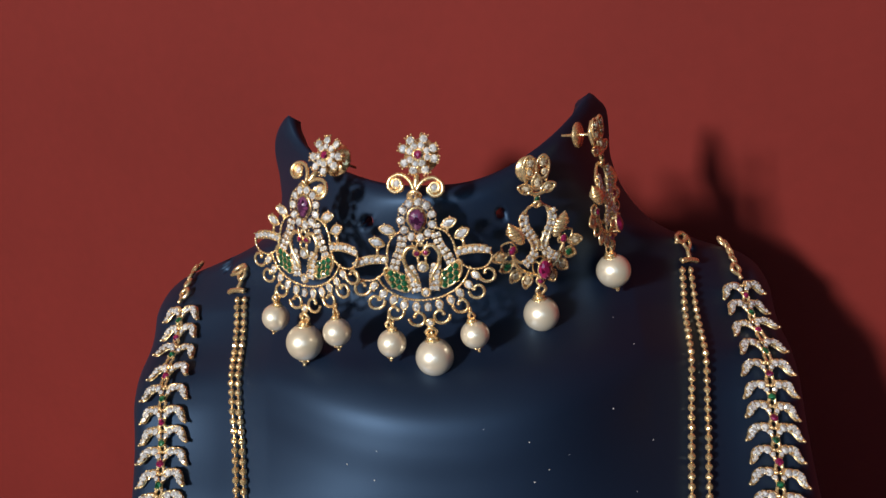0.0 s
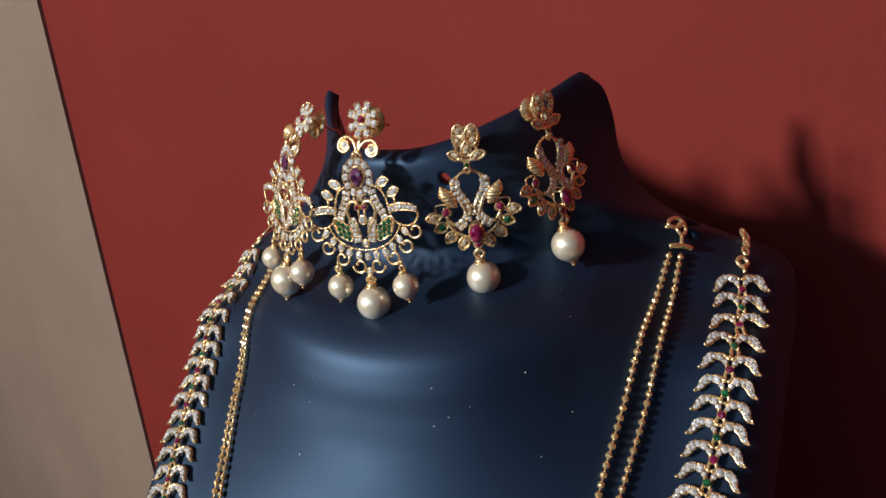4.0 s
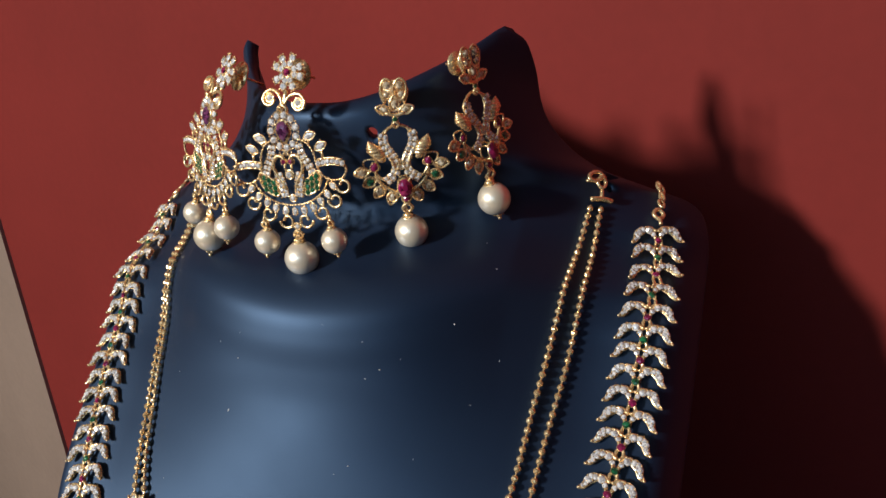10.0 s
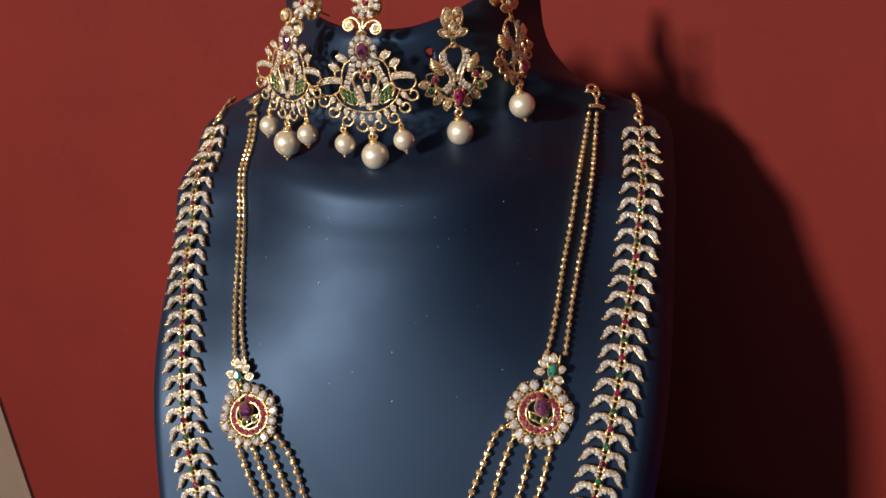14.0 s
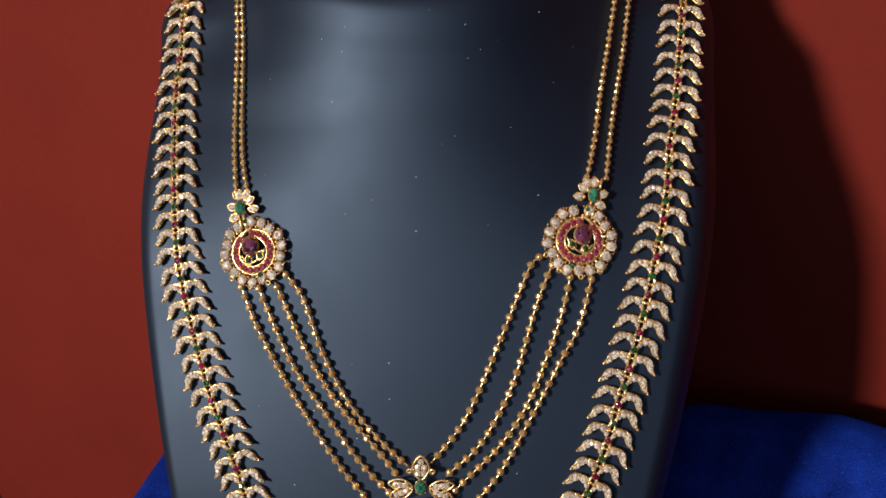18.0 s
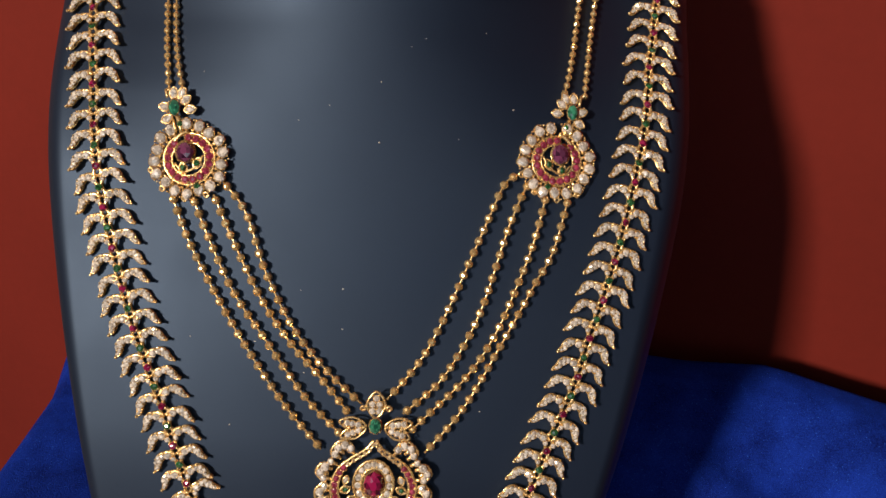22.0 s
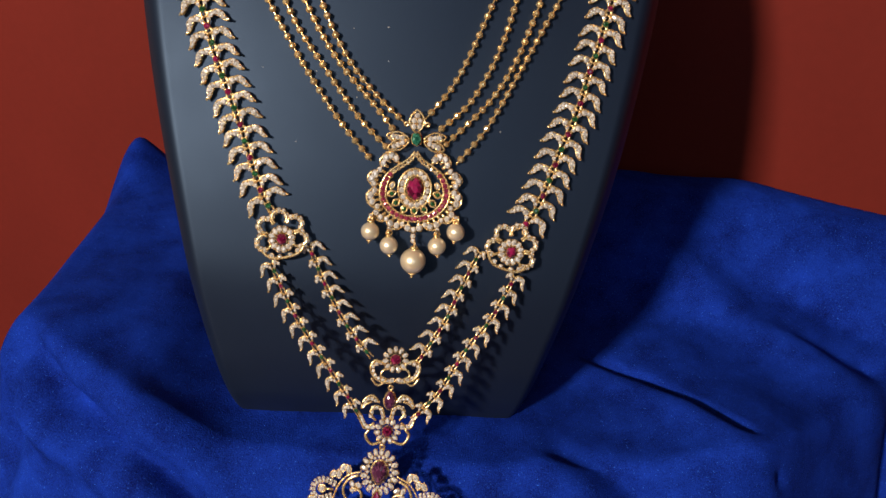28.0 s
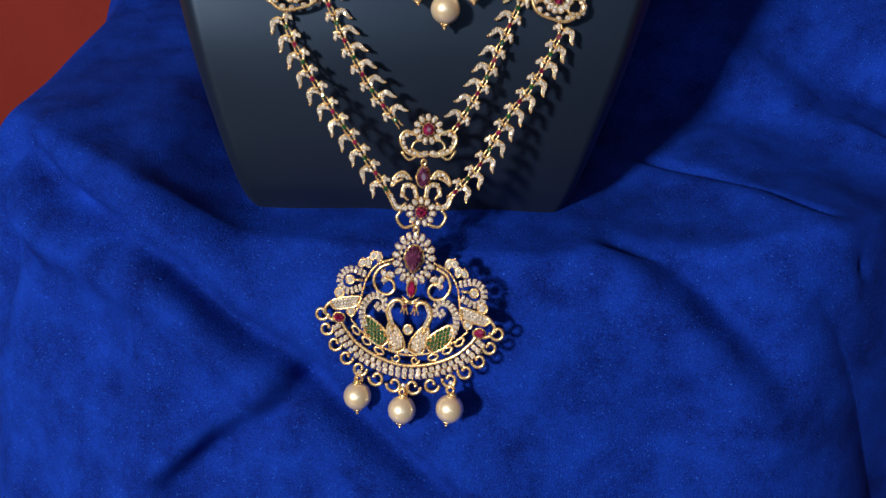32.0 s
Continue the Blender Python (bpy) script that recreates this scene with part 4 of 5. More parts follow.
def bead_strand(parent, ctrl, r, gap, lift):
    path = curve_pts(ctrl, 14)
    pts = [Vector((p.x * MM, p.y * MM, bust_s(p.x * MM, p.y * MM) + lift * MM)) for p in path]
    bm = bmesh.new()
    tube(bm, pts, 0.00042, 5)
    strand = part("strand", bm, GOLD, parent)
    run, last = gap * MM * 0.5, pts[0]
    k = 0
    for a, b in zip(pts, pts[1:]):
        seg = (b - a).length
        while run <= seg:
            p = a + (b - a) * (run / seg)
            ob = new("bead", bead_mesh(r))
            ob.parent = strand
            ob.matrix_basis = Matrix.Translation(p) @ Euler((0.7 * k, 1.3 * k, 0.4 * k)).to_matrix().to_4x4()
            run += gap * MM
            k += 1
        run -= seg
    return strand


# ---- the layered bead necklace ----
beads = thing("bead_chain_necklace", BUST, "layered gold bead-chain necklace with ruby medallions and a pearl-fringed pendant", "necklace")
for ctrl in ([(-77.0, 171), (-74.6, 150), (-72.9, 135), (-71.8, 120), (-70.4, 105), (-69.6, 90), (-67.8, 75), (-65.2, 60)],
             [(-73.8, 171), (-71.6, 150), (-70.2, 135), (-68.9, 120), (-67.4, 105), (-66.4, 90), (-64.2, 75), (-60.8, 62)],
             [(80.4, 175), (77.3, 150), (75.5, 135), (73.5, 120), (71.3, 105), (69.4, 88), (67.3, 75), (66, 69.6)],
             [(83.7, 175), (82.7, 150), (81.4, 135), (79.8, 120), (77.5, 105), (75.2, 88), (73.4, 69.7)]):
    bead_strand(beads, ctrl, 1.22, 3.1, 1.6)
for ctrl in ([(-62, 28), (-55.7, 13.6), (-47.5, -0.8), (-36, -18.7), (-21.5, -38.5), (-7.9, -53.5)],
             [(-55, 27.5), (-49.6, 15.9), (-40.2, -2.1), (-28.2, -18.2), (-14.2, -36.2), (-2.5, -47.5)],
             [(-48, 28.5), (-41.1, 14.6), (-31.2, -3.4), (-20.8, -17.7), (-8.9, -30.2), (0.6, -41)],
             [(-45, 33), (-36.9, 23), (-29.4, 4.2), (-19.1, -13.9), (-7.2, -27.3), (4.6, -37.5)],
             [(51.5, 42), (47, 38), (42, 25.1), (36.4, 9.8), (29.1, -9.4), (22.4, -22.9), (12.8, -35.6)],
             [(55.5, 40), (52.5, 33), (48.8, 21.7), (43.5, 0.7), (38.7, -12.7), (30.2, -28.2), (18.4, -40.1)],
             [(61.5, 36), (58.4, 20.3), (53.7, 5), (47.2, -12.3), (37.7, -27.9), (20.6, -46.4)],
             [(69.2, 35.5), (65, 16.9), (59.4, 5.2), (50.2, -14.1), (38.3, -37.4), (26.5, -53)]):
    bead_strand(beads, ctrl, 1.52, 4.1, 1.7)


def medallion(u, v, s, head):
    """A round openwork medallion below its emerald flower; s mirrors it."""
    m = on_bust(u, v, 2.2, head)
    P = Piece()
    ring = lambda R, x=0.0, y=0.0: [(x + R * math.cos(2 * math.pi * k / 20), y + R * math.sin(2 * math.pi * k / 20), 0.1) for k in range(20)]
    for k in range(17):
        a = 112 - s * 14 + 332 * k / 16
        q = 11.4 + 0.5 * math.sin(2.1 * k)
        x, y = q * math.cos(radians(a)), q * 0.98 * math.sin(radians(a))
        P.stone(x, y, 1.75, CLEAR, 2.0, a - 90, "pear" if k % 3 else "round", z=0.3, prongs=4)
        P.bezel(x, y, 1.75, 2.0, a - 90, "pear", 0.14)
        b = a + 10
        P.ball((9.6 * math.cos(radians(b)), 9.5 * math.sin(radians(b)), 0.2), 0.55)
        P.ball((13.0 * math.cos(radians(b)), 12.8 * math.sin(radians(b)), 0), 0.4)
        P.wire([(8.2 * math.cos(radians(a)), 8.2 * math.sin(radians(a)), -0.2), (x, y, -0.2)], 0.45, 2)
    P.wire(ring(8.5), 0.24, 2, closed=True)
    P.wire([(x, y, 0.5) for x, y, _ in ring(5.5)], 0.26, 2, closed=True)
    for k in range(16):
        a = 112 - s * 26 + 318 * k / 15
        P.stone(7.0 * math.cos(radians(a)), 6.9 * math.sin(radians(a)), 1.3, PINK, 1.3, a, z=0.3)
        b = a + 10.5
        for q in (6.2, 7.8):
            P.ball((q * math.cos(radians(b)), q * math.sin(radians(b)), 0.65), 0.24)
    P.wire([(s * 1.0, 9.0, 0.2), (s * 3.2, 7.8, 0.5), (s * 5.4, 5.2, 0.4)], 0.5, 4)
    P.stone(s * 1.2, 2.2, 3.1, PLUM, 3.5, s * -8, "round", z=1.0, prongs=4)
    P.bezel(s * 1.2, 2.2, 2.9, 3.3, s * -8, "round", 0.3)
    P.wire([(s * -4.6, 1.6, 0.2), (s * -3.0, -2.0, 0.4), (s * 1.4, -4.4, 0.4), (s * 4.6, -1.6, 0.2)], 0.3, 5)
    for x, y, t in ((-2.8, -1.2, 20), (1.7, -3.2, -24)):
        P.stone(s * x, y, 1.05, GREEN, 1.15, z=0.7, prongs=3)
        P.bezel(s * x, y, 1.2, 1.75, s * t, "leaf", 0.3)
    P.stone(-s * 3.6, -8.6, 1.1, GREEN, z=0.8, prongs=4)
    for a in (200, 232, 268, 300):
        x, y = 13.2 * math.cos(radians(a)), 13.0 * math.sin(radians(a))
        P.wire([(x + 0.8, y, 0.2), (x, y + 0.8, 0.4), (x - 0.8, y, 0.2), (x, y - 0.9, 0)], 0.3, 4, closed=True)
    P.finish("medallion", beads, m, "round openwork medallion with a large ruby")
    P = Piece()
    P.stone(0, 0, 1.9, TEAL, 2.7, 0, z=1.0, prongs=4)
    for x, y, t in ((-3.7, 2.4, 60), (-5.0, -0.9, 88), (3.4, 0.6, -70), (2.9, -3.4, -115), (0.2, 4.8, 8), (-2.6, 4.6, 35)):
        P.stone(s * x, y, 1.3, CLEAR, 1.8, s * t, "leaf", z=0.1)
        P.bezel(s * x, y, 1.3, 1.9, s * t, "leaf", 0.26)
    P.stone(-s * 1.5, -5.4, 1.0, GREEN, z=0.5, prongs=4)
    P.wire([(-s * 0.6, -2.6), (-s * 1.8, -8.4)], 0.6, 3)
    P.wire([(s * 1.0, -3.4), (s * 0.2, -8.0)], 0.4, 3)
    P.wire([(-2.4, 3.6), (-2.8, 6.4)], 0.4, 3)
    P.wire([(2.4, 2.6), (2.8, 6.4)], 0.4, 3)
    P.finish("emerald_flower", beads, m @ at_mm(s * 5.9, 16.4, 0.3, -s * 8))


medallion(-56.4, 39.3, -1, 0)
medallion(63.9, 46.8, 1, 4)


def fringe_pendant(u, v):
    m = on_bust(u, v, 3.4, 1.5)
    P = Piece()
    P.stone(0, 0, 3.3, RUBY, 4.6, z=0.9, prongs=6)
    halo(P, 0, 0, 5.3, 6.8, 15, 1.3, CLEAR, 90, 450)
    P.wire([(4.1 * math.cos(t), 5.4 * math.sin(t), 0.3) for t in [2 * math.pi * k / 18 for k in range(18)]], 0.3, 2, closed=True)
    P.wire([(6.7 * math.cos(t), 8.2 * math.sin(t), 0.2) for t in [2 * math.pi * k / 18 for k in range(18)]], 0.36, 2, closed=True)
    P.finish("ruby_centre", beads, m)
    P = Piece()
    for x, y, t in ((9.3, -2.2, 70), (7.4, -5.8, 48), (4.0, -8.3, 26)):
        for s in (-1, 1):
            P.stone(s * x, y, 0.9, GREEN, 1.1, s * t, "pear", z=0.4, prongs=2)
            P.bezel(s * x, y, 1.1, 1.6, s * t, "leaf", 0.34)
    P.stone(0, -8.9, 0.9, GREEN, 1.1, 0, "pear", z=0.4, prongs=2)
    P.bezel(0, -8.9, 1.1, 1.6, 0, "leaf", 0.34)
    drop = [(0.4, 13.8), (2.6, 10.9), (6.6, 8.2), (10.6, 4.8), (12.8, -0.4), (12.2, -5.4), (8.9, -9.5), (4.6, -11.7), (0, -12.4)]
    for s in (-1, 1):
        P.stone(s * 9.2, 1.2, 0.85, CLEAR, 1.3, s * 20, "leaf", z=0.3)
        P.bezel(s * 9.2, 1.2, 0.9, 1.4, s * 20, "leaf", 0.26)
        P.wire([(s * x * 0.91, y * 0.91 + (0.8 if y > 0 else 0), 0.4) for x, y in drop], 0.3, 5)
        P.wire([(s * x * 1.10, y * 1.09 + (0.2 if y > 0 else 0), 0.3) for x, y in drop], 0.34, 5)
        for k, (p, h) in enumerate(along([(s * x, y) for x, y in drop], 19, (0.0, 0.985))):
            if k < 6:
                P.stone(p.x, p.y, 0.75, CHAMPAGNE, z=0.4)
            else:
                P.stone(p.x, p.y, 1.16, PINK, z=0.4)
                P.ball((p.x * 0.94, p.y * 0.94, 0.75), 0.2)
    P.finish("ruby_horseshoe", beads, m)
    P = Piece()
    for s in (-1, 1):
        for x, y, r in ((7.9, 12.0, 1.35), (9.8, 13.2, 1.45), (12.0, 12.2, 1.4), (13.0, 10.0, 1.2), (14.3, 7.4, 1.1), (16.2, 5.6, 1.5), (17.7, 3.6, 1.35), (16.6, 1.6, 1.2), (16.2, -1.2, 1.2), (17.7, -3.2, 1.5), (17.2, -5.7, 1.3), (15.0, -7.6, 1.05), (15.4, -10.2, 1.25), (13.6, -12.0, 1.2), (11.2, -12.6, 1.0), (9.4, -14.4, 1.35), (6.8, -15.2, 1.3), (4.6, -14.6, 1.0), (2.4, -16.0, 1.35)):
            P.stone(s * x, y, r, CLEAR, r * 1.08, z=0.2, prongs=3)
            P.wire([(s * x * 0.84, y * 0.84, -0.2), (s * x, y, -0.2)], 0.5, 2)
        for line in ([(7.0, 11.0), (8.2, 14.0), (11.6, 14.4), (14.2, 11.4), (13.8, 8.4)], [(14.6, 6.4), (17.4, 6.6), (19.2, 3.6), (17.0, 0.4)], [(16.6, 0.2), (19.3, -2.8), (18.6, -6.6), (15.4, -8.6)], [(15.6, -8.8), (16.8, -11.0), (14.2, -13.6), (11.4, -13.4)], [(11.2, -13.6), (9.6, -16.2), (6.6, -16.8), (4.4, -15.6)]):
            P.wire([(s * x, y, -0.2) for x, y in line], 0.34, 5)
        for x, y in ((17.4, -12.4), (9.8, -17.6)):
            P.stone(s * x, y + 0.9, 0.9, CLEAR)
            P.wire([(s * x + 1.1, y - 0.8, 0.2), (s * x, y + 0.4, 0.5), (s * x - 1.1, y - 0.8, 0.2), (s * x, y - 2.0, 0)], 0.36, 4, closed=True)
    P.stone(0, -16.8, 1.2, CLEAR)
    P.stone(0, -19.4, 1.0, CLEAR)
    P.stone(0, -21.4, 0.9, CLEAR)
    P.finish("clear_stone_border", beads, m)
    P = Piece()
    P.stone(0, 20.2, 2.1, TEAL, 2.7, z=0.7, prongs=4)
    P.bezel(0, 27.2, 2.8, 4.2, 0, "leaf", 0.45)
    for x, y in ((0, 29.4), (-1.15, 27.4), (1.15, 27.4), (-1.15, 25.1), (1.15, 25.1)):
        P.stone(x, y, 1.15, CLEAR, z=0.2)
    for s in (-1, 1):
        for t, q in ((8, 5.8), (-22, 5.9)):
            c = (s * (1.8 + q * math.cos(radians(t))), 19.8 + q * math.sin(radians(t)))
            P.bezel(c[0], c[1], 1.9, 4.2, s * (t - 90), "leaf", 0.4)
            for d in (-1.9, 0, 1.8):
                P.stone(c[0] + s * d * math.cos(radians(t)), c[1] + d * math.sin(radians(t)), 1.15, CLEAR, z=0.25)
        for x, y in ((4.2, 26.0), (9.6, 20.4)):
            P.wire([(s * x + 0.8, y, 0.2), (s * x, y + 0.8, 0.4), (s * x - 0.8, y, 0.2), (s * x, y - 0.8, 0)], 0.36, 4, closed=True)
    P.finish("emerald_crest", beads, m)
    for x, y, r, t in ((-17.6, -17.8, 3.75, -6), (-9.8, -23.4, 3.75, 4), (0.3, -29.6, 5.3, -3), (9.9, -23.2, 3.75, 6), (17.4, -17.2, 3.75, -8)):
        pearl(beads, 0, 0, r).matrix_basis = m @ at_mm(x, y, 1.0, t)


fringe_pendant(10.1, -63.6)

# hooks and rings at the shoulders
for s, u, v in ((-1, -76.6, 172), (1, 82.5, 176.5)):
    P = Piece()
    P.wire([(-4.2, 0, 0), (-2, 0.3, 0.6), (2, 0.3, 0.6), (4.2, 0, 0)], 0.75, 4)
    P.wire([(-4.0, 0.6, -0.5), (0, 1.0, -0.3), (4.0, 0.6, -0.5)], 0.5, 4)
    P.wire([(0.2, 0.5, 0.2), (0.6, 4.4, 0.2)], 0.6, 3)
    P.finish("spacer_bar", beads, on_bust(u, v, 1.8, 0))
    P = Piece()
    P.wire([(2.0, 6.4, 0.3), (0.4, 8.6, 0.8), (-1.4, 6.6, 0.3), (0.3, 4.4, 0.4)], 0.55, 6, closed=True)
    P.wire([(1.5, 8.6, 0.4), (-0.8, 10.6, 0.0), (-3.8, 9.4, 0.2), (-4.6, 7.4, 0.6), (-2.2, 6.9, 0.5), (0.5, 8.2, 0.6)], 0.6, 6, closed=True)
    P.wire([(-3.0, 7.2, 0.4), (-5.8, 6.6, 0.4)], 0.7, 3, taper=0.4)
    P.finish("hook", beads, on_bust(u, v, 2.2, 0))

# ---- the long leaf-link necklace ----
haram = thing("leaf_link_necklace", BUST, "long gold leaf-link necklace with red and green stones and swan pendant", "necklace")
LINKS = {}


def link_parts(kind):
    """The cast link and its leaves, built once and shared; kind says on which sides it carries a leaf."""
    if kind in LINKS:
        return LINKS[kind]
    P = Piece()
    leaves = {}
    for s in (-1, 1):
        P.wire([(s * 0.5, -1.0, 0), (s * 1.2, 0.6, 0.1), (s * 2.6, 2.3, 0.0), (s * 4.0, 3.0, 0.0)], 0.5, 4)
        P.wire([(s * 0.6, -1.9, 0), (s * 1.1, -3.2, -0.1), (s * 1.0, -4.6, -0.2), (s * 1.6, -5.6, -0.3)], 0.42, 4)
        cone(P.bm, (s * 2.75, 2.3), (0.8, 0.8), (1.25, 1.25), -0.5, 0.3, 8)
        cone(P.bm, (s * 1.35, 0.85), (0.6, 0.6), (0.9, 0.9), -0.4, 0.42, 8)
        P.wire([(s * 0.3, 1.9, 0.1), (s * 1.9, 3.4, 0.1), (s * 3.9, 3.6, 0.0)], 0.42, 4)
        P.ball((s * 0.55, 2.4, 0.3), 0.55)
        for q in range(4):
            P.ball((s * 2.5 + 1.15 * math.cos(radians(20 + 90 * q)), 2.3 + 1.15 * math.sin(radians(20 + 90 * q)), 0.5), 0.32)
        if s not in kind:
            P.wire([(s * 2.4, 2.2, 0), (s * 4.0, 1.4, 0)], 0.5, 2)
            cone(P.bm, (s * 4.0, 1.2), (0.75, 0.75), (1.0, 1.0), -0.5, 0.25, 8)
            for q in range(3):
                P.ball((s * (4.0 + 1.05 * math.cos(radians(-60 + 60 * q))), 1.2 + 1.05 * math.sin(radians(-60 + 60 * q)), 0.35), 0.32)
    cone(P.bm, (0, -1.5), (0.95, 0.95), (1.38, 1.38), -0.4, 0.55, 8)
    for q in range(4):
        P.ball((1.3 * math.cos(radians(45 + 90 * q)), -1.5 + 1.3 * math.sin(radians(45 + 90 * q)), 0.8), 0.34)
    bmesh.ops.scale(P.bm, vec=(MM, MM, MM), verts=P.bm.verts)
    me = bpy.data.meshes.new("link")
    P.bm.to_mesh(me)
    P.bm.free()
    me.materials.append(GOLD)
    for s in kind:
        L = Piece()
        body = [(x, y - 0.28 * (x - 3.7)) for x, y in ((3.7, 2.6), (4.1, 3.7), (5.2, 4.1), (6.5, 3.7), (7.4, 2.5), (7.7, 1.0), (8.5, -0.2), (7.3, -0.5), (6.3, 0.3), (5.6, 1.3), (4.6, 1.8))]
        L.wire([(s * x, y, 0.1) for x, y in body], 0.14, 3, closed=True, sides=5)
        L.wire([(s * x * 0.99, y * 0.97, -0.7) for x, y in body], 0.28, 2, closed=True, sides=5)
        top = [L.bm.verts.new((s * x, y, -0.1)) for x, y in body]
        L.bm.faces.new(top if s < 0 else top[::-1])
        L.ball((s * 8.5, -1.75, 0.15), 0.55)
        for x, y in ((4.0, 3.3), (5.3, 4.0), (6.8, 3.3), (5.1, 1.7), (6.2, 0.6), (7.6, 0.9), (5.5, 2.8), (6.8, 1.7)):
            L.ball((s * x, y - 0.28 * (x - 3.7), 0.6), 0.27)
        bmesh.ops.scale(L.bm, vec=(MM, MM, MM), verts=L.bm.verts)
        d = bpy.data.meshes.new("leaf")
        L.bm.to_mesh(d)
        L.bm.free()
        d.materials.append(GOLD)
        leaves[s] = d
    for d in (me, *leaves.values()):
        for p in d.polygons:
            p.use_smooth = True
    LINKS[kind] = (me, leaves)
    return LINKS[kind]


def leaf_link(m, core, size=1.0, wide=1.0, kind=(-1, 1)):
    me, leaves = link_parts(kind)
    ob = new("link", me)
    ob.parent = haram
    ob.matrix_basis = m @ Matrix.Diagonal((size * wide, size, size, 1))

    def child(name, d, x, y, r, ry, turn, z=0.4):
        st = new(name, d)
        st.parent = ob
        st.matrix_basis = at_mm(x, y, z, turn) @ tilt((x + 9.1 * m[0][3] / MM, y + m[1][3] / MM), 16) @ Matrix.Diagonal((r * MM, ry * MM, min(r, ry) * MM, 1))

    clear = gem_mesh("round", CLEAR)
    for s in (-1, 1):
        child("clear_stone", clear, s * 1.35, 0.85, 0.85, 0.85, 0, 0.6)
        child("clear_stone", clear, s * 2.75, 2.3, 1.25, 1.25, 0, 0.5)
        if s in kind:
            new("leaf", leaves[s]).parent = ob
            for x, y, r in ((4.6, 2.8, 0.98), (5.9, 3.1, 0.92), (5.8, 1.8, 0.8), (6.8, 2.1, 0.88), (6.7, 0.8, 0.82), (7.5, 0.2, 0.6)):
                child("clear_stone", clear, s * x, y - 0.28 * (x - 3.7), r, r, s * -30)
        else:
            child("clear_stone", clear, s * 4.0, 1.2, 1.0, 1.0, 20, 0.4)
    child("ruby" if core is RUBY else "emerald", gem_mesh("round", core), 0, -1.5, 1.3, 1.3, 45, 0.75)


def link_run(ctrl, gap, size, wide=1.0, first=0, hang=False, kind=(-1, 1)):
    path = curve_pts(ctrl, 14)
    run, k = gap * 0.5, first
    for a, b in zip(path, path[1:]):
        seg = (b - a).length
        while run <= seg:
            p = a + (b - a) * (run / seg)
            d = a - b
            head = math.degrees(math.atan2(d.y, d.x)) - 90
            wob = 2.0 * math.sin(2.3 * k) + 1.5 * math.sin(5.1 * k)
            m = on_bust(p.x, p.y, 2.0, head + wob, hang_s(p.x, p.y) if hang else None)
            leaf_link(m @ Matrix.Rotation(radians(5 * math.sin(3.7 * k)), 4, "Y"), RUBY if k % 2 else GREEN, size, wide, kind)
            run += gap
            k += 1
        run -= seg


LEFT_RUN = [(-101.0, 168), (-100.4, 150), (-99.8, 135), (-99.0, 120), (-98.2, 105), (-96.4, 90), (-94.0, 76), (-91.3, 61), (-89.0, 46), (-86.2, 31), (-82.2, 16.4), (-77.8, 1.6), (-72.2, -15.5), (-66.7, -29), (-60.9, -43), (-56, -57), (-51, -70), (-47.5, -76)]
RIGHT_RUN = [(102.4, 168), (103.4, 150), (103, 135), (102, 120), (100.6, 105), (98.6, 91), (97, 82), (95.4, 65), (93.3, 51), (90.2, 35), (86.9, 18), (82.8, 1), (79.3, -12), (75.4, -28), (69.3, -45), (62.5, -66), (57, -76)]
link_run(LEFT_RUN, 6.8, 1.02, 1.05)
link_run(RIGHT_RUN, 6.8, 1.02, 1.06, first=1)
link_run([(-47.5, -97), (-38.2, -115.3), (-29.3, -129.2), (-19.2, -143.1), (-8.2, -159)], 6.8, 0.86, 0.80, hang=True, kind=(-1,))
link_run([(-32.2, -89), (-23.4, -107.3), (-14.4, -122.4), (-3.0, -136)], 6.7, 0.84, 0.80, 1, hang=True, kind=(1,))
link_run([(55, -97), (46.1, -115.7), (35.5, -131), (26.5, -147.5), (17, -159)], 6.8, 0.86, 0.80, 1, hang=True, kind=(1,))
link_run([(39.4, -87.5), (32.1, -104.4), (25.9, -119.2), (16.8, -135)], 6.7, 0.84, 0.80, hang=True, kind=(-1,))


def loop_flower(name, m, s, label):
    """An openwork flower: a ruby in a star of clear stones, with looping petals above."""
    P = Piece()
    P.stone(0, -1.6, 2.15, RUBY, 2.4, z=0.9, prongs=6)
    for k in range(12):
        a = radians(30 * k)
        P.stone(4.1 * math.cos(a), -1.6 + 4.1 * math.sin(a), 1.15, CLEAR, 1.5, 30 * k - 90, "leaf", z=0.3)
    for k, a in enumerate((-20, 32, 84, 136, 190)):
        c = (7.4 * math.cos(radians(a)), -0.4 + 7.6 * math.sin(radians(a)))
        P.wire([(c[0] + 3.0 * math.cos(radians(a + t)), c[1] + 3.0 * math.sin(radians(a + t)), 0.1) for t in range(-140, 150, 40)], 0.45, 4)
        for t in (-75, -38, 0, 38, 75):
            P.stone(c[0] + 3.0 * math.cos(radians(a + t)), c[1] + 3.0 * math.sin(radians(a + t)), 1.1, CLEAR)
    P.wire([(-9.5, -4), (-6, -8.2), (0, -9.2), (6, -8.2), (9.5, -4)], 0.5, 6)
    for x, y in ((-5.4, -7.4), (-2.2, -8.6), (2.2, -8.6), (5.4, -7.4)):
        P.stone(x, y, 1.0, CLEAR)
    return P.finish(name, haram, m, label)


loop_flower("flower_medallion", on_bust(-43.0, -86.0, 2.6, 14, -2.5), -1, "openwork flower with a ruby centre")
loop_flower("flower_medallion", on_bust(52.2, -86.2, 2.6, -14, -3.5), 1, "openwork flower with a ruby centre")


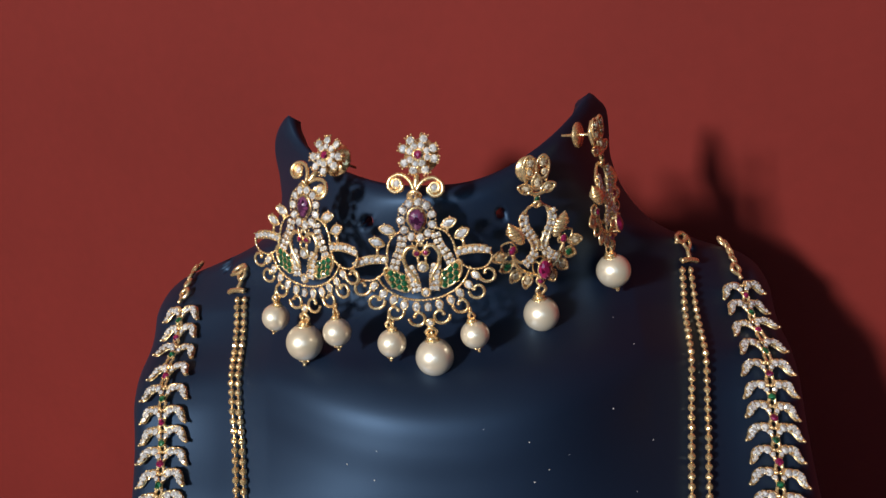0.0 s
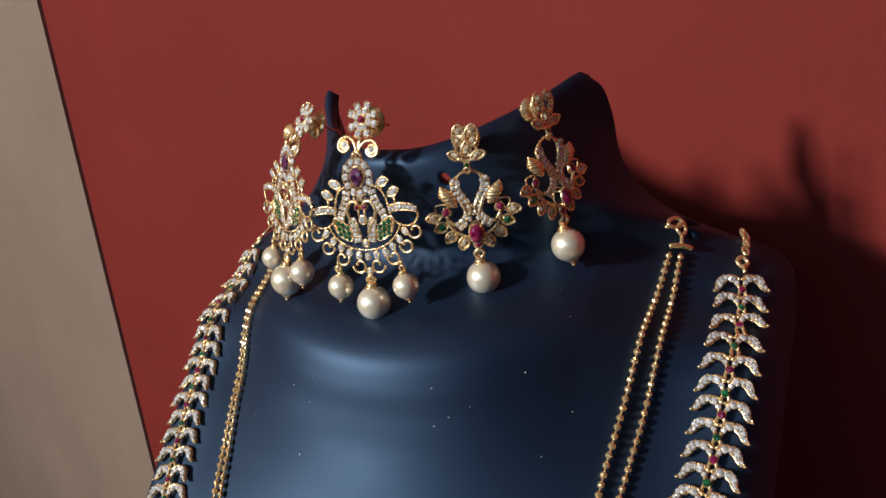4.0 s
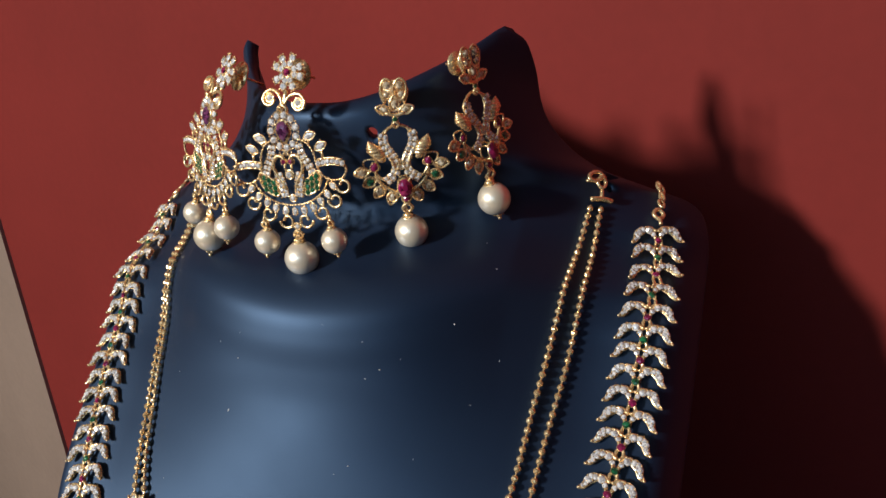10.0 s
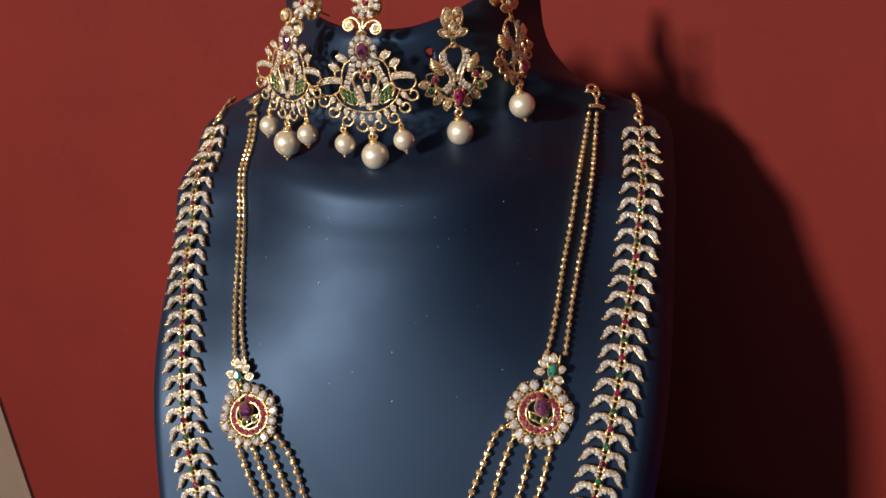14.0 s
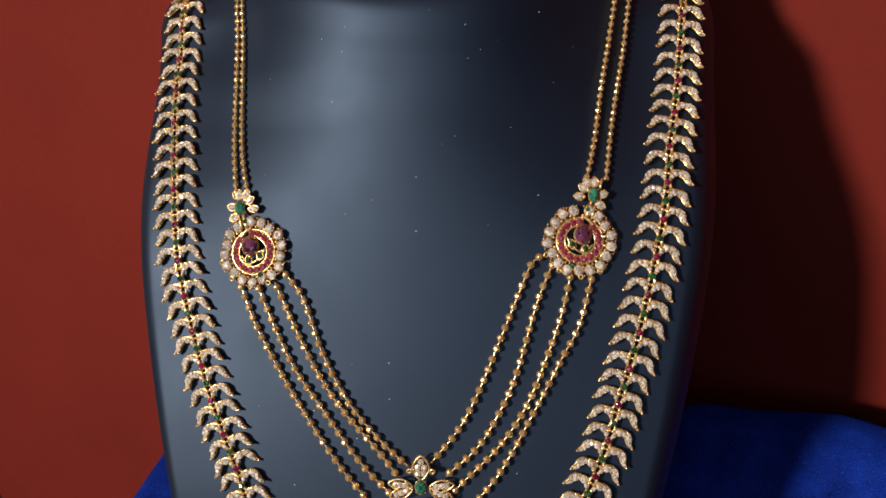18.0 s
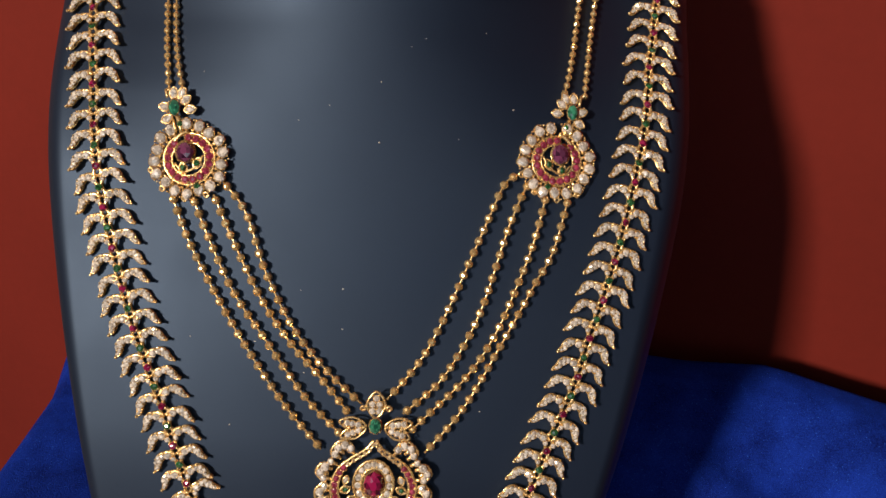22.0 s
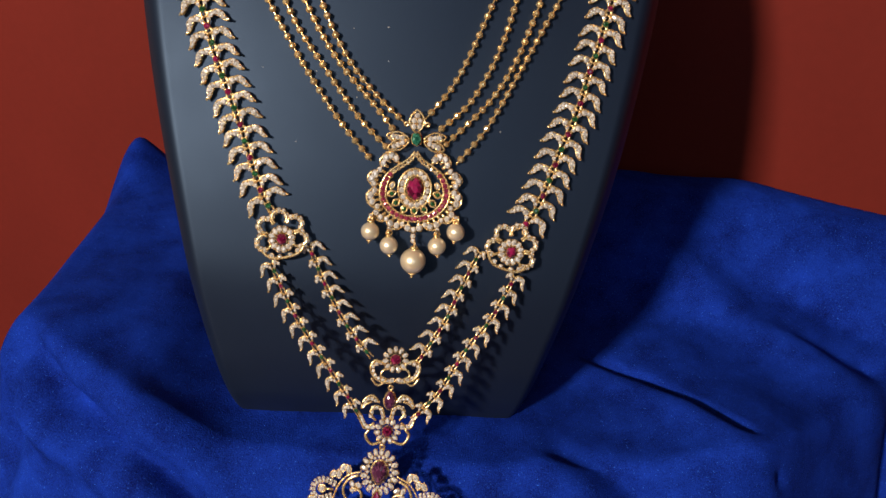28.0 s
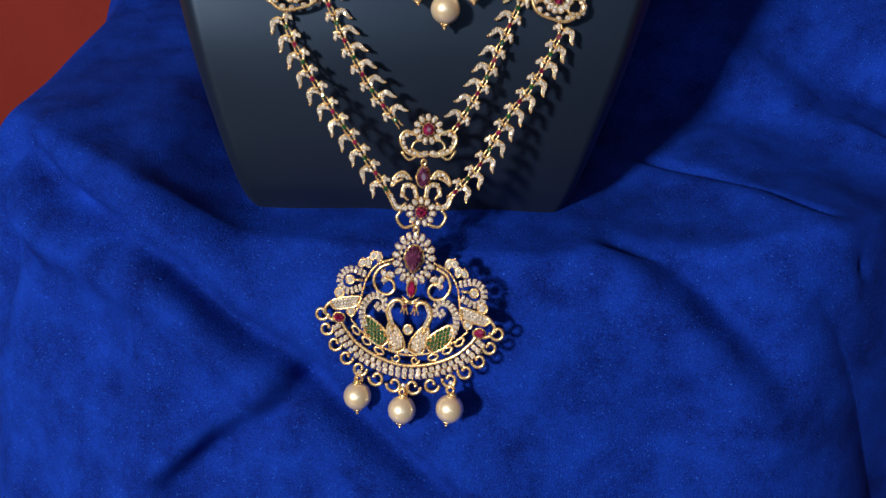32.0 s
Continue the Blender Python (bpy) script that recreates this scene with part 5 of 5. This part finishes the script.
def centre_flower(m, flip):
    P = Piece()
    P.stone(0, 0, 2.2, RUBY, 2.4, z=0.9, prongs=6)
    for k in range(11):
        a = radians(90 + 360 * k / 11)
        P.stone(4.3 * math.cos(a), 4.3 * math.sin(a), 0.95, CLEAR, 1.4, math.degrees(a) - 90, "leaf", z=0.3)
    if not flip:
        for s in (-1, 1):
            P.wire([(s * 3.5, -2.5), (s * 8.4, -0.5), (s * 10.4, -4.0), (s * 8.0, -8.4), (s * 3.0, -10.0), (0, -9.0)], 0.45, 6)
            P.wire([(s * 1.5, -4.0), (s * 4.8, -4.5), (s * 6.0, -7.0), (s * 3.5, -8.6)], 0.4, 5)
            for p, h in along([(s * 6.0, -1.4), (s * 9.6, -3.0), (s * 8.0, -7.6), (s * 3.2, -9.2)], 8):
                P.stone(p.x, p.y, 0.88, CLEAR)
            P.wire([(s * 3.4, -8.8), (s * 7.2, -11.2), (s * 10.2, -8.0)], 0.4, 5)
        P.stone(-1.3, -9.0, 1.15, CLEAR)
        P.stone(1.5, -9.0, 1.15, CLEAR)
    else:
        for s in (-1, 1):
            P.wire([(s * 1.4, 4.6), (s * 2.2, 9.4), (s * 5.4, 10.6), (s * 7.2, 7.6), (s * 5.0, 4.4)], 0.42, 5)
            for p, h in along([(s * 1.8, 6.0), (s * 3.0, 9.6), (s * 6.2, 9.8), (s * 7.0, 6.4)], 7):
                P.stone(p.x, p.y, 0.88, CLEAR)
            P.wire([(s * 5.6, 3.5), (s * 9.2, 1.0), (s * 11.2, 4.0), (s * 12.6, 8.2)], 0.45, 5)
            for p, h in along([(s * 6.4, 1.6), (s * 9.4, 2.2), (s * 11.4, 6.0)], 5):
                P.stone(p.x, p.y, 0.95, CLEAR, 1.3, h - 90)
            P.wire([(s * 2.0, -4.6), (s * 6.6, -5.8), (s * 9.2, -2.2), (s * 7.6, 0.6)], 0.5, 5)
            P.wire([(s * 3.4, 12.0), (s * 6.2, 15.2), (s * 9.8, 13.6), (s * 11.0, 9.6), (s * 9.0, 11.4), (s * 6.6, 12.6)], 0.4, 5)
            for p, h in along([(s * 5.0, 13.0), (s * 8.0, 14.0), (s * 10.4, 11.0)], 5):
                P.stone(p.x, p.y, 0.85, CLEAR)
    return P.finish("centre_flower", haram, m)


centre_flower(on_bust(6.6, -136.0, 2.5, 2, -6.5), False)
P = Piece()
P.stone(0, 0, 2.4, PLUM, 3.9, 0, "pear", z=0.6, prongs=3)
P.bezel(0, 0, 2.4, 3.9, 0, "pear", 0.35)
P.wire([(0.9, 5.4, 0.2), (0, 6.4, 0.5), (-0.9, 5.4, 0.2), (0, 4.2, 0)], 0.36, 4, closed=True)
P.finish("plum_drop", haram, on_bust(5.2, -153.5, 2.5, 0, -6.5))
centre_flower(on_bust(4.8, -166.8, 2.5, 2, -6.5), True)

# the swan pendant, resting on the velvet
PENDANT = frame_at((2.0, -184.5, -3.0), (0.055, 1, 0.0), (0.965, -0.075, 0.17)) @ Matrix.Diagonal((1.04, 1.11, 1.0, 1)) @ at_mm(0.5, 0, 0)


def swan_pendant():
    m = PENDANT
    P = Piece()
    P.stone(0, 0, 3.2, PLUM, 4.4, 180, "pear", z=0.7)
    P.bezel(0, 0, 3.2, 4.4, 180, "pear", 0.5)
    halo(P, 0, 0, 6.6, 7.9, 17, 0.95, CLEAR, 90, 450, 1.6, "leaf")
    halo(P, 0, 0, 4.9, 6.0, 17, 0.62, CLEAR, 100, 460)
    P.wire([(0.9, 9.8, 0.2), (0, 11.0, 0.5), (-0.9, 9.8, 0.2), (0, 8.5, 0)], 0.4, 4, closed=True)
    P.finish("pear_setting", haram, m)
    P = Piece()
    P.stone(0, -10.4, 1.6, RUBY, 3.0, 0, "leaf", z=0.5)
    P.bezel(0, -10.4, 1.6, 3.0, 0, "leaf", 0.32)
    for t in (-75, -48, 48, 75):
        P.wire([(0, -15.6), (4.4 * math.sin(radians(t)), -15.6 + 3.4 * math.cos(radians(t)))], 0.5, 3, taper=0.6)
    for s in (-1, 1):
        for t in (-24, 0, 24):
            P.wire([(s * 2.0, -16.0, 0.3), (s * 2.0 + 3.6 * math.sin(radians(t)), -16.0 - 3.8 * math.cos(radians(t)), 0.2)], 0.45, 3, taper=0.6)
        P.stone(s * 2.0, -16.6, 0.8, RUBY, z=0.6)
    P.stone(0, -24.9, 1.3, CLEAR, z=0.5)
    P.bezel(0, -24.9, 1.3, 1.3, 0, "round", 0.45)
    P.stone(0, -32.6, 0.9, CLEAR)
    P.finish("ruby_tassel", haram, m)
    for s in (-1, 1):
        P = Piece()
        P.wire([(s * 2.2, -16.6, 0.5), (s * 3.8, -14.8, 0.6), (s * 6.6, -15.6, 0.6), (s * 8.2, -19.0, 0.5), (s * 6.8, -23.0, 0.4), (s * 5.4, -26.0, 0.3)], 0.62, 6)
        band(P, [(s * 6.2, -15.8), (s * 7.4, -19.0), (s * 6.0, -23.0)], 7, 1, 0.66, CLEAR, 0.8)
        paved(P, [(s * 6.8, -22.6), (s * 4.2, -24.6), (s * 1.4, -28.6), (s * 1.2, -32.4), (s * 5.6, -33.0), (s * 7.0, -29.4), (s * 7.8, -25.6)], 0.72, CLEAR, s * 30, 0.34)
        P.finish("swan", haram, m, "gold swan set with clear stones")
        P = Piece()
        paved(P, [(s * 7.0, -29.0), (s * 9.4, -25.4), (s * 15.6, -21.6), (s * 16.6, -25.6), (s * 14.4, -29.4), (s * 9.6, -32.0)], 0.74, GREEN, s * 25, 0.38)
        P.finish("wing", haram, m, "swan wing set with green stones")
        P = Piece()
        band(P, [(s * 12.4, -17.4), (s * 10.4, -18.8), (s * 9.2, -16.6), (s * 11.0, -14.2), (s * 14.4, -14.6), (s * 17.2, -18.2), (s * 17.4, -22.0), (s * 16.4, -25.0)], 16, 2, 0.66, CLEAR)
        P.finish("tail_curl", haram, m, "curled tail set with clear stones")
    P = Piece()
    for s in (-1, 1):
        P.wire([(s * 10.8, -7.6), (s * 7.2, -8.6), (s * 6.4, -11.4), (s * 8.8, -13.4), (s * 12.4, -12.4), (s * 14.2, -8.6), (s * 12.4, -4.6), (s * 8.4, -2.4)], 0.46, 6)
        for x, y, t in ((8.0, -6.4, 70), (10.6, -6.2, 30), (10.0, -8.2, 120)):
            P.stone(s * x, y, 1.0, CLEAR, 1.5, -s * t, "leaf")
        P.rope([(s * 7.4, -0.8), (s * 13.0, -3.2), (s * 16.6, -8.0), (s * 18.0, -13.5), (s * 19.2, -19.0), (s * 21.8, -23.0)], 0.5)
        for x, y, t in ((12.8, -0.6, 20), (15.0, -0.4, -40), (16.6, -3.0, 10), (18.8, -3.2, -50)):
            P.stone(s * x, y, 1.15, CLEAR, 1.7, -s * t, "leaf")
            P.bezel(s * x, y, 1.1, 1.7, -s * t, "leaf", 0.22)
        band(P, [(s * 17.8, -7.0), (s * 22.6, -5.8), (s * 26.2, -8.0), (s * 26.4, -11.8), (s * 23.4, -13.6), (s * 19.0, -12.0)], 14, 2, 0.64, CLEAR)
        P.stone(s * 23.0, -9.6, 1.2, CLEAR, z=0.3)
        P.bezel(s * 23.0, -9.6, 1.2, 1.2, 0, "round", 0.4)
        P.wire([(s * 18.2, -9.4), (s * 21.8, -9.6)], 0.4, 2)
        P.stone(s * 26.6, -14.6, 1.4, CLEAR, z=0.2)
        P.bezel(s * 26.6, -14.6, 1.4, 1.4, 0, "round", 0.42)
        paved(P, [(s * 18.6, -15.2), (s * 25.0, -16.2), (s * 29.6, -18.0), (s * 28.0, -20.4), (s * 23.6, -19.8), (s * 20.0, -18.6)], 0.68, CLEAR, s * -15, 0.34)
        P.wire([(s * 29.2, -17.8), (s * 31.6, -20.6), (s * 30.4, -23.6), (s * 27.6, -24.8)], 0.5, 5)
        P.stone(s * 26.2, -23.4, 2.1, RUBY, 1.6, s * 8, z=0.5, prongs=4)
        P.bezel(s * 26.2, -23.4, 2.1, 1.6, s * 8, "round", 0.3)
        P.stone(s * 21.8, -20.8, 1.3, CLEAR)
        P.bezel(s * 21.8, -20.8, 1.3, 1.3, 0, "round", 0.36)
    P.finish("scroll_frame", haram, m)
    P = Piece()
    bow = [(21.8, -23.4), (17.2, -27.6), (10.2, -31.8), (4.0, -33.6), (0, -34.0)]
    P.rope([(-x, y) for x, y in bow] + bow[-2::-1], 0.46)
    low = [(25.4, -24.4), (22.4, -28.4), (17.4, -32.6), (9.4, -36.2), (0, -37.8)]
    both = [(-x, y) for x, y in low] + low[-2::-1]
    P.wire([(x, y, 0.2) for x, y in both], 0.5, 5)
    for s in (-1, 1):
        for x, y, t, q in ((19.4, -27.2, 44, 2.0), (15.2, -30.6, 34, 2.0), (10.2, -33.6, 24, 2.0)):
            c, d = math.cos(radians(t)), math.sin(radians(t))
            P.wire([(s * (x + q * c), y + q * d, 0.2), (s * (x - 0.2 * c - 1.1 * d), y - 0.2 * d + 1.1 * c, 0.2), (s * (x - q * c), y - q * d, 0.2), (s * (x - 0.2 * c + 1.1 * d), y - 0.2 * d - 1.1 * c, 0.2)], 0.36, 5, closed=True)
        hook(P, s * 3.6, -35.4, 1.5, -s, 0.36)
        for x, y, q in ((32.6, -22.4, 2.5), (30.4, -27.6, 2.4), (26.8, -32.8, 2.5), (22.2, -37.2, 2.5), (16.8, -40.8, 2.6), (10.6, -43.4, 2.7), (3.8, -44.9, 2.7)):
            hook(P, s * x, y, q, s if x > 12 else -s, 0.5, 6)
    for row, n in ((1.9, 25), (3.7, 27)):
        for p, h in along(both, n, (0.02, 0.98)):
            ax, ay = math.sin(radians(h)), -math.cos(radians(h))
            P.stone(p.x + ax * row, p.y + ay * row, 0.95, CLEAR, 1.05, h, z=0.1)
            P.ball((p.x + ax * (row + 0.9) + 0.8, p.y + ay * (row + 0.9), 0.4), 0.27)
    for x, y in ((-17.0, -43.6), (0, -46.6), (17.6, -43.6)):
        P.stone(x, y + 1.4, 0.9, CLEAR)
        P.wire([(x + 1.4, y - 1.0, 0.2), (x, y + 0.4, 0.5), (x - 1.4, y - 1.0, 0.2), (x, y - 2.4, 0)], 0.42, 5, closed=True)
    P.finish("fan_border", haram, m)
    for x, y, t in ((-17.0, -50.8, 4), (0.2, -53.8, -2), (18.0, -51.2, -6)):
        pearl(haram, 0, 0, 5.25).matrix_basis = m @ at_mm(x, y, 0.6, t) @ Matrix.Diagonal((1, 0.95, 1.02, 1))


swan_pendant()

# hooks, rings and loose tail at the shoulders
for s, u in ((-1, -102.6), (1, 102.4)):
    P = Piece()
    P.wire([(1.9, 173.0, 0.2), (0, 175.0, 0.6), (-1.9, 173.0, 0.2), (0, 171.0, -0.2)], 0.62, 6, closed=True)
    P.wire([(0, 168.4, 0), (0, 171.6, 0.2)], 0.6, 3)
    m0 = on_bust(u, 172, 1.6, 0) @ at_mm(0, -172)
    P.finish("ring", haram, m0)
    for k in range(4):
        P = Piece()
        flat = 0.55 if k % 2 else 1.0
        P.wire([(0.95 * flat, 0, 0.35 * (k % 2)), (0, 1.9, 0), (-0.95 * flat, 0, -0.35 * (k % 2)), (0, -1.9, 0)], 0.5, 5, closed=True)
        vv = 177 + 3.0 * k
        P.finish("tail_link", haram, on_bust(u - s * 0.3 * k, min(vv, 185.5), 1.8 - (max(0, vv - 182) * 0.5), 0))

# specks of dust on the bust
bm = bmesh.new()
rng = random.Random(5)
for u, v in [(56.3, 149.5), (51, 158), (47, 131), (22, 112), (-4, 0.2), (-28, 96), (31, 52), (18, 84), (38, 88), (-12, 60), (8, 128), (60, 120)] + [(rng.uniform(-55, 55), rng.uniform(-60, 130)) for _ in range(26)]:
    m = on_bust(u, v, 0.1, rng.uniform(0, 180))
    q = 0.00016 + 0.00018 * rng.random() ** 2
    made = bmesh.ops.create_icosphere(bm, subdivisions=1, radius=q)["verts"]
    k = rng.choice((1, 1, 1.4, 2.2))
    for w in made:
        w.co = m @ Vector((w.co.x * k, w.co.y, w.co.z * 0.4))
LINT, _n, _l, _b = material("pale_lint", (0.6, 0.6, 0.6), 0.9)
dust = link_mesh("dust", bm, LINT)
dust.matrix_world = BUST
tagged(dust, "pale specks of dust scattered on the black bust", "dust", kind="stuff")
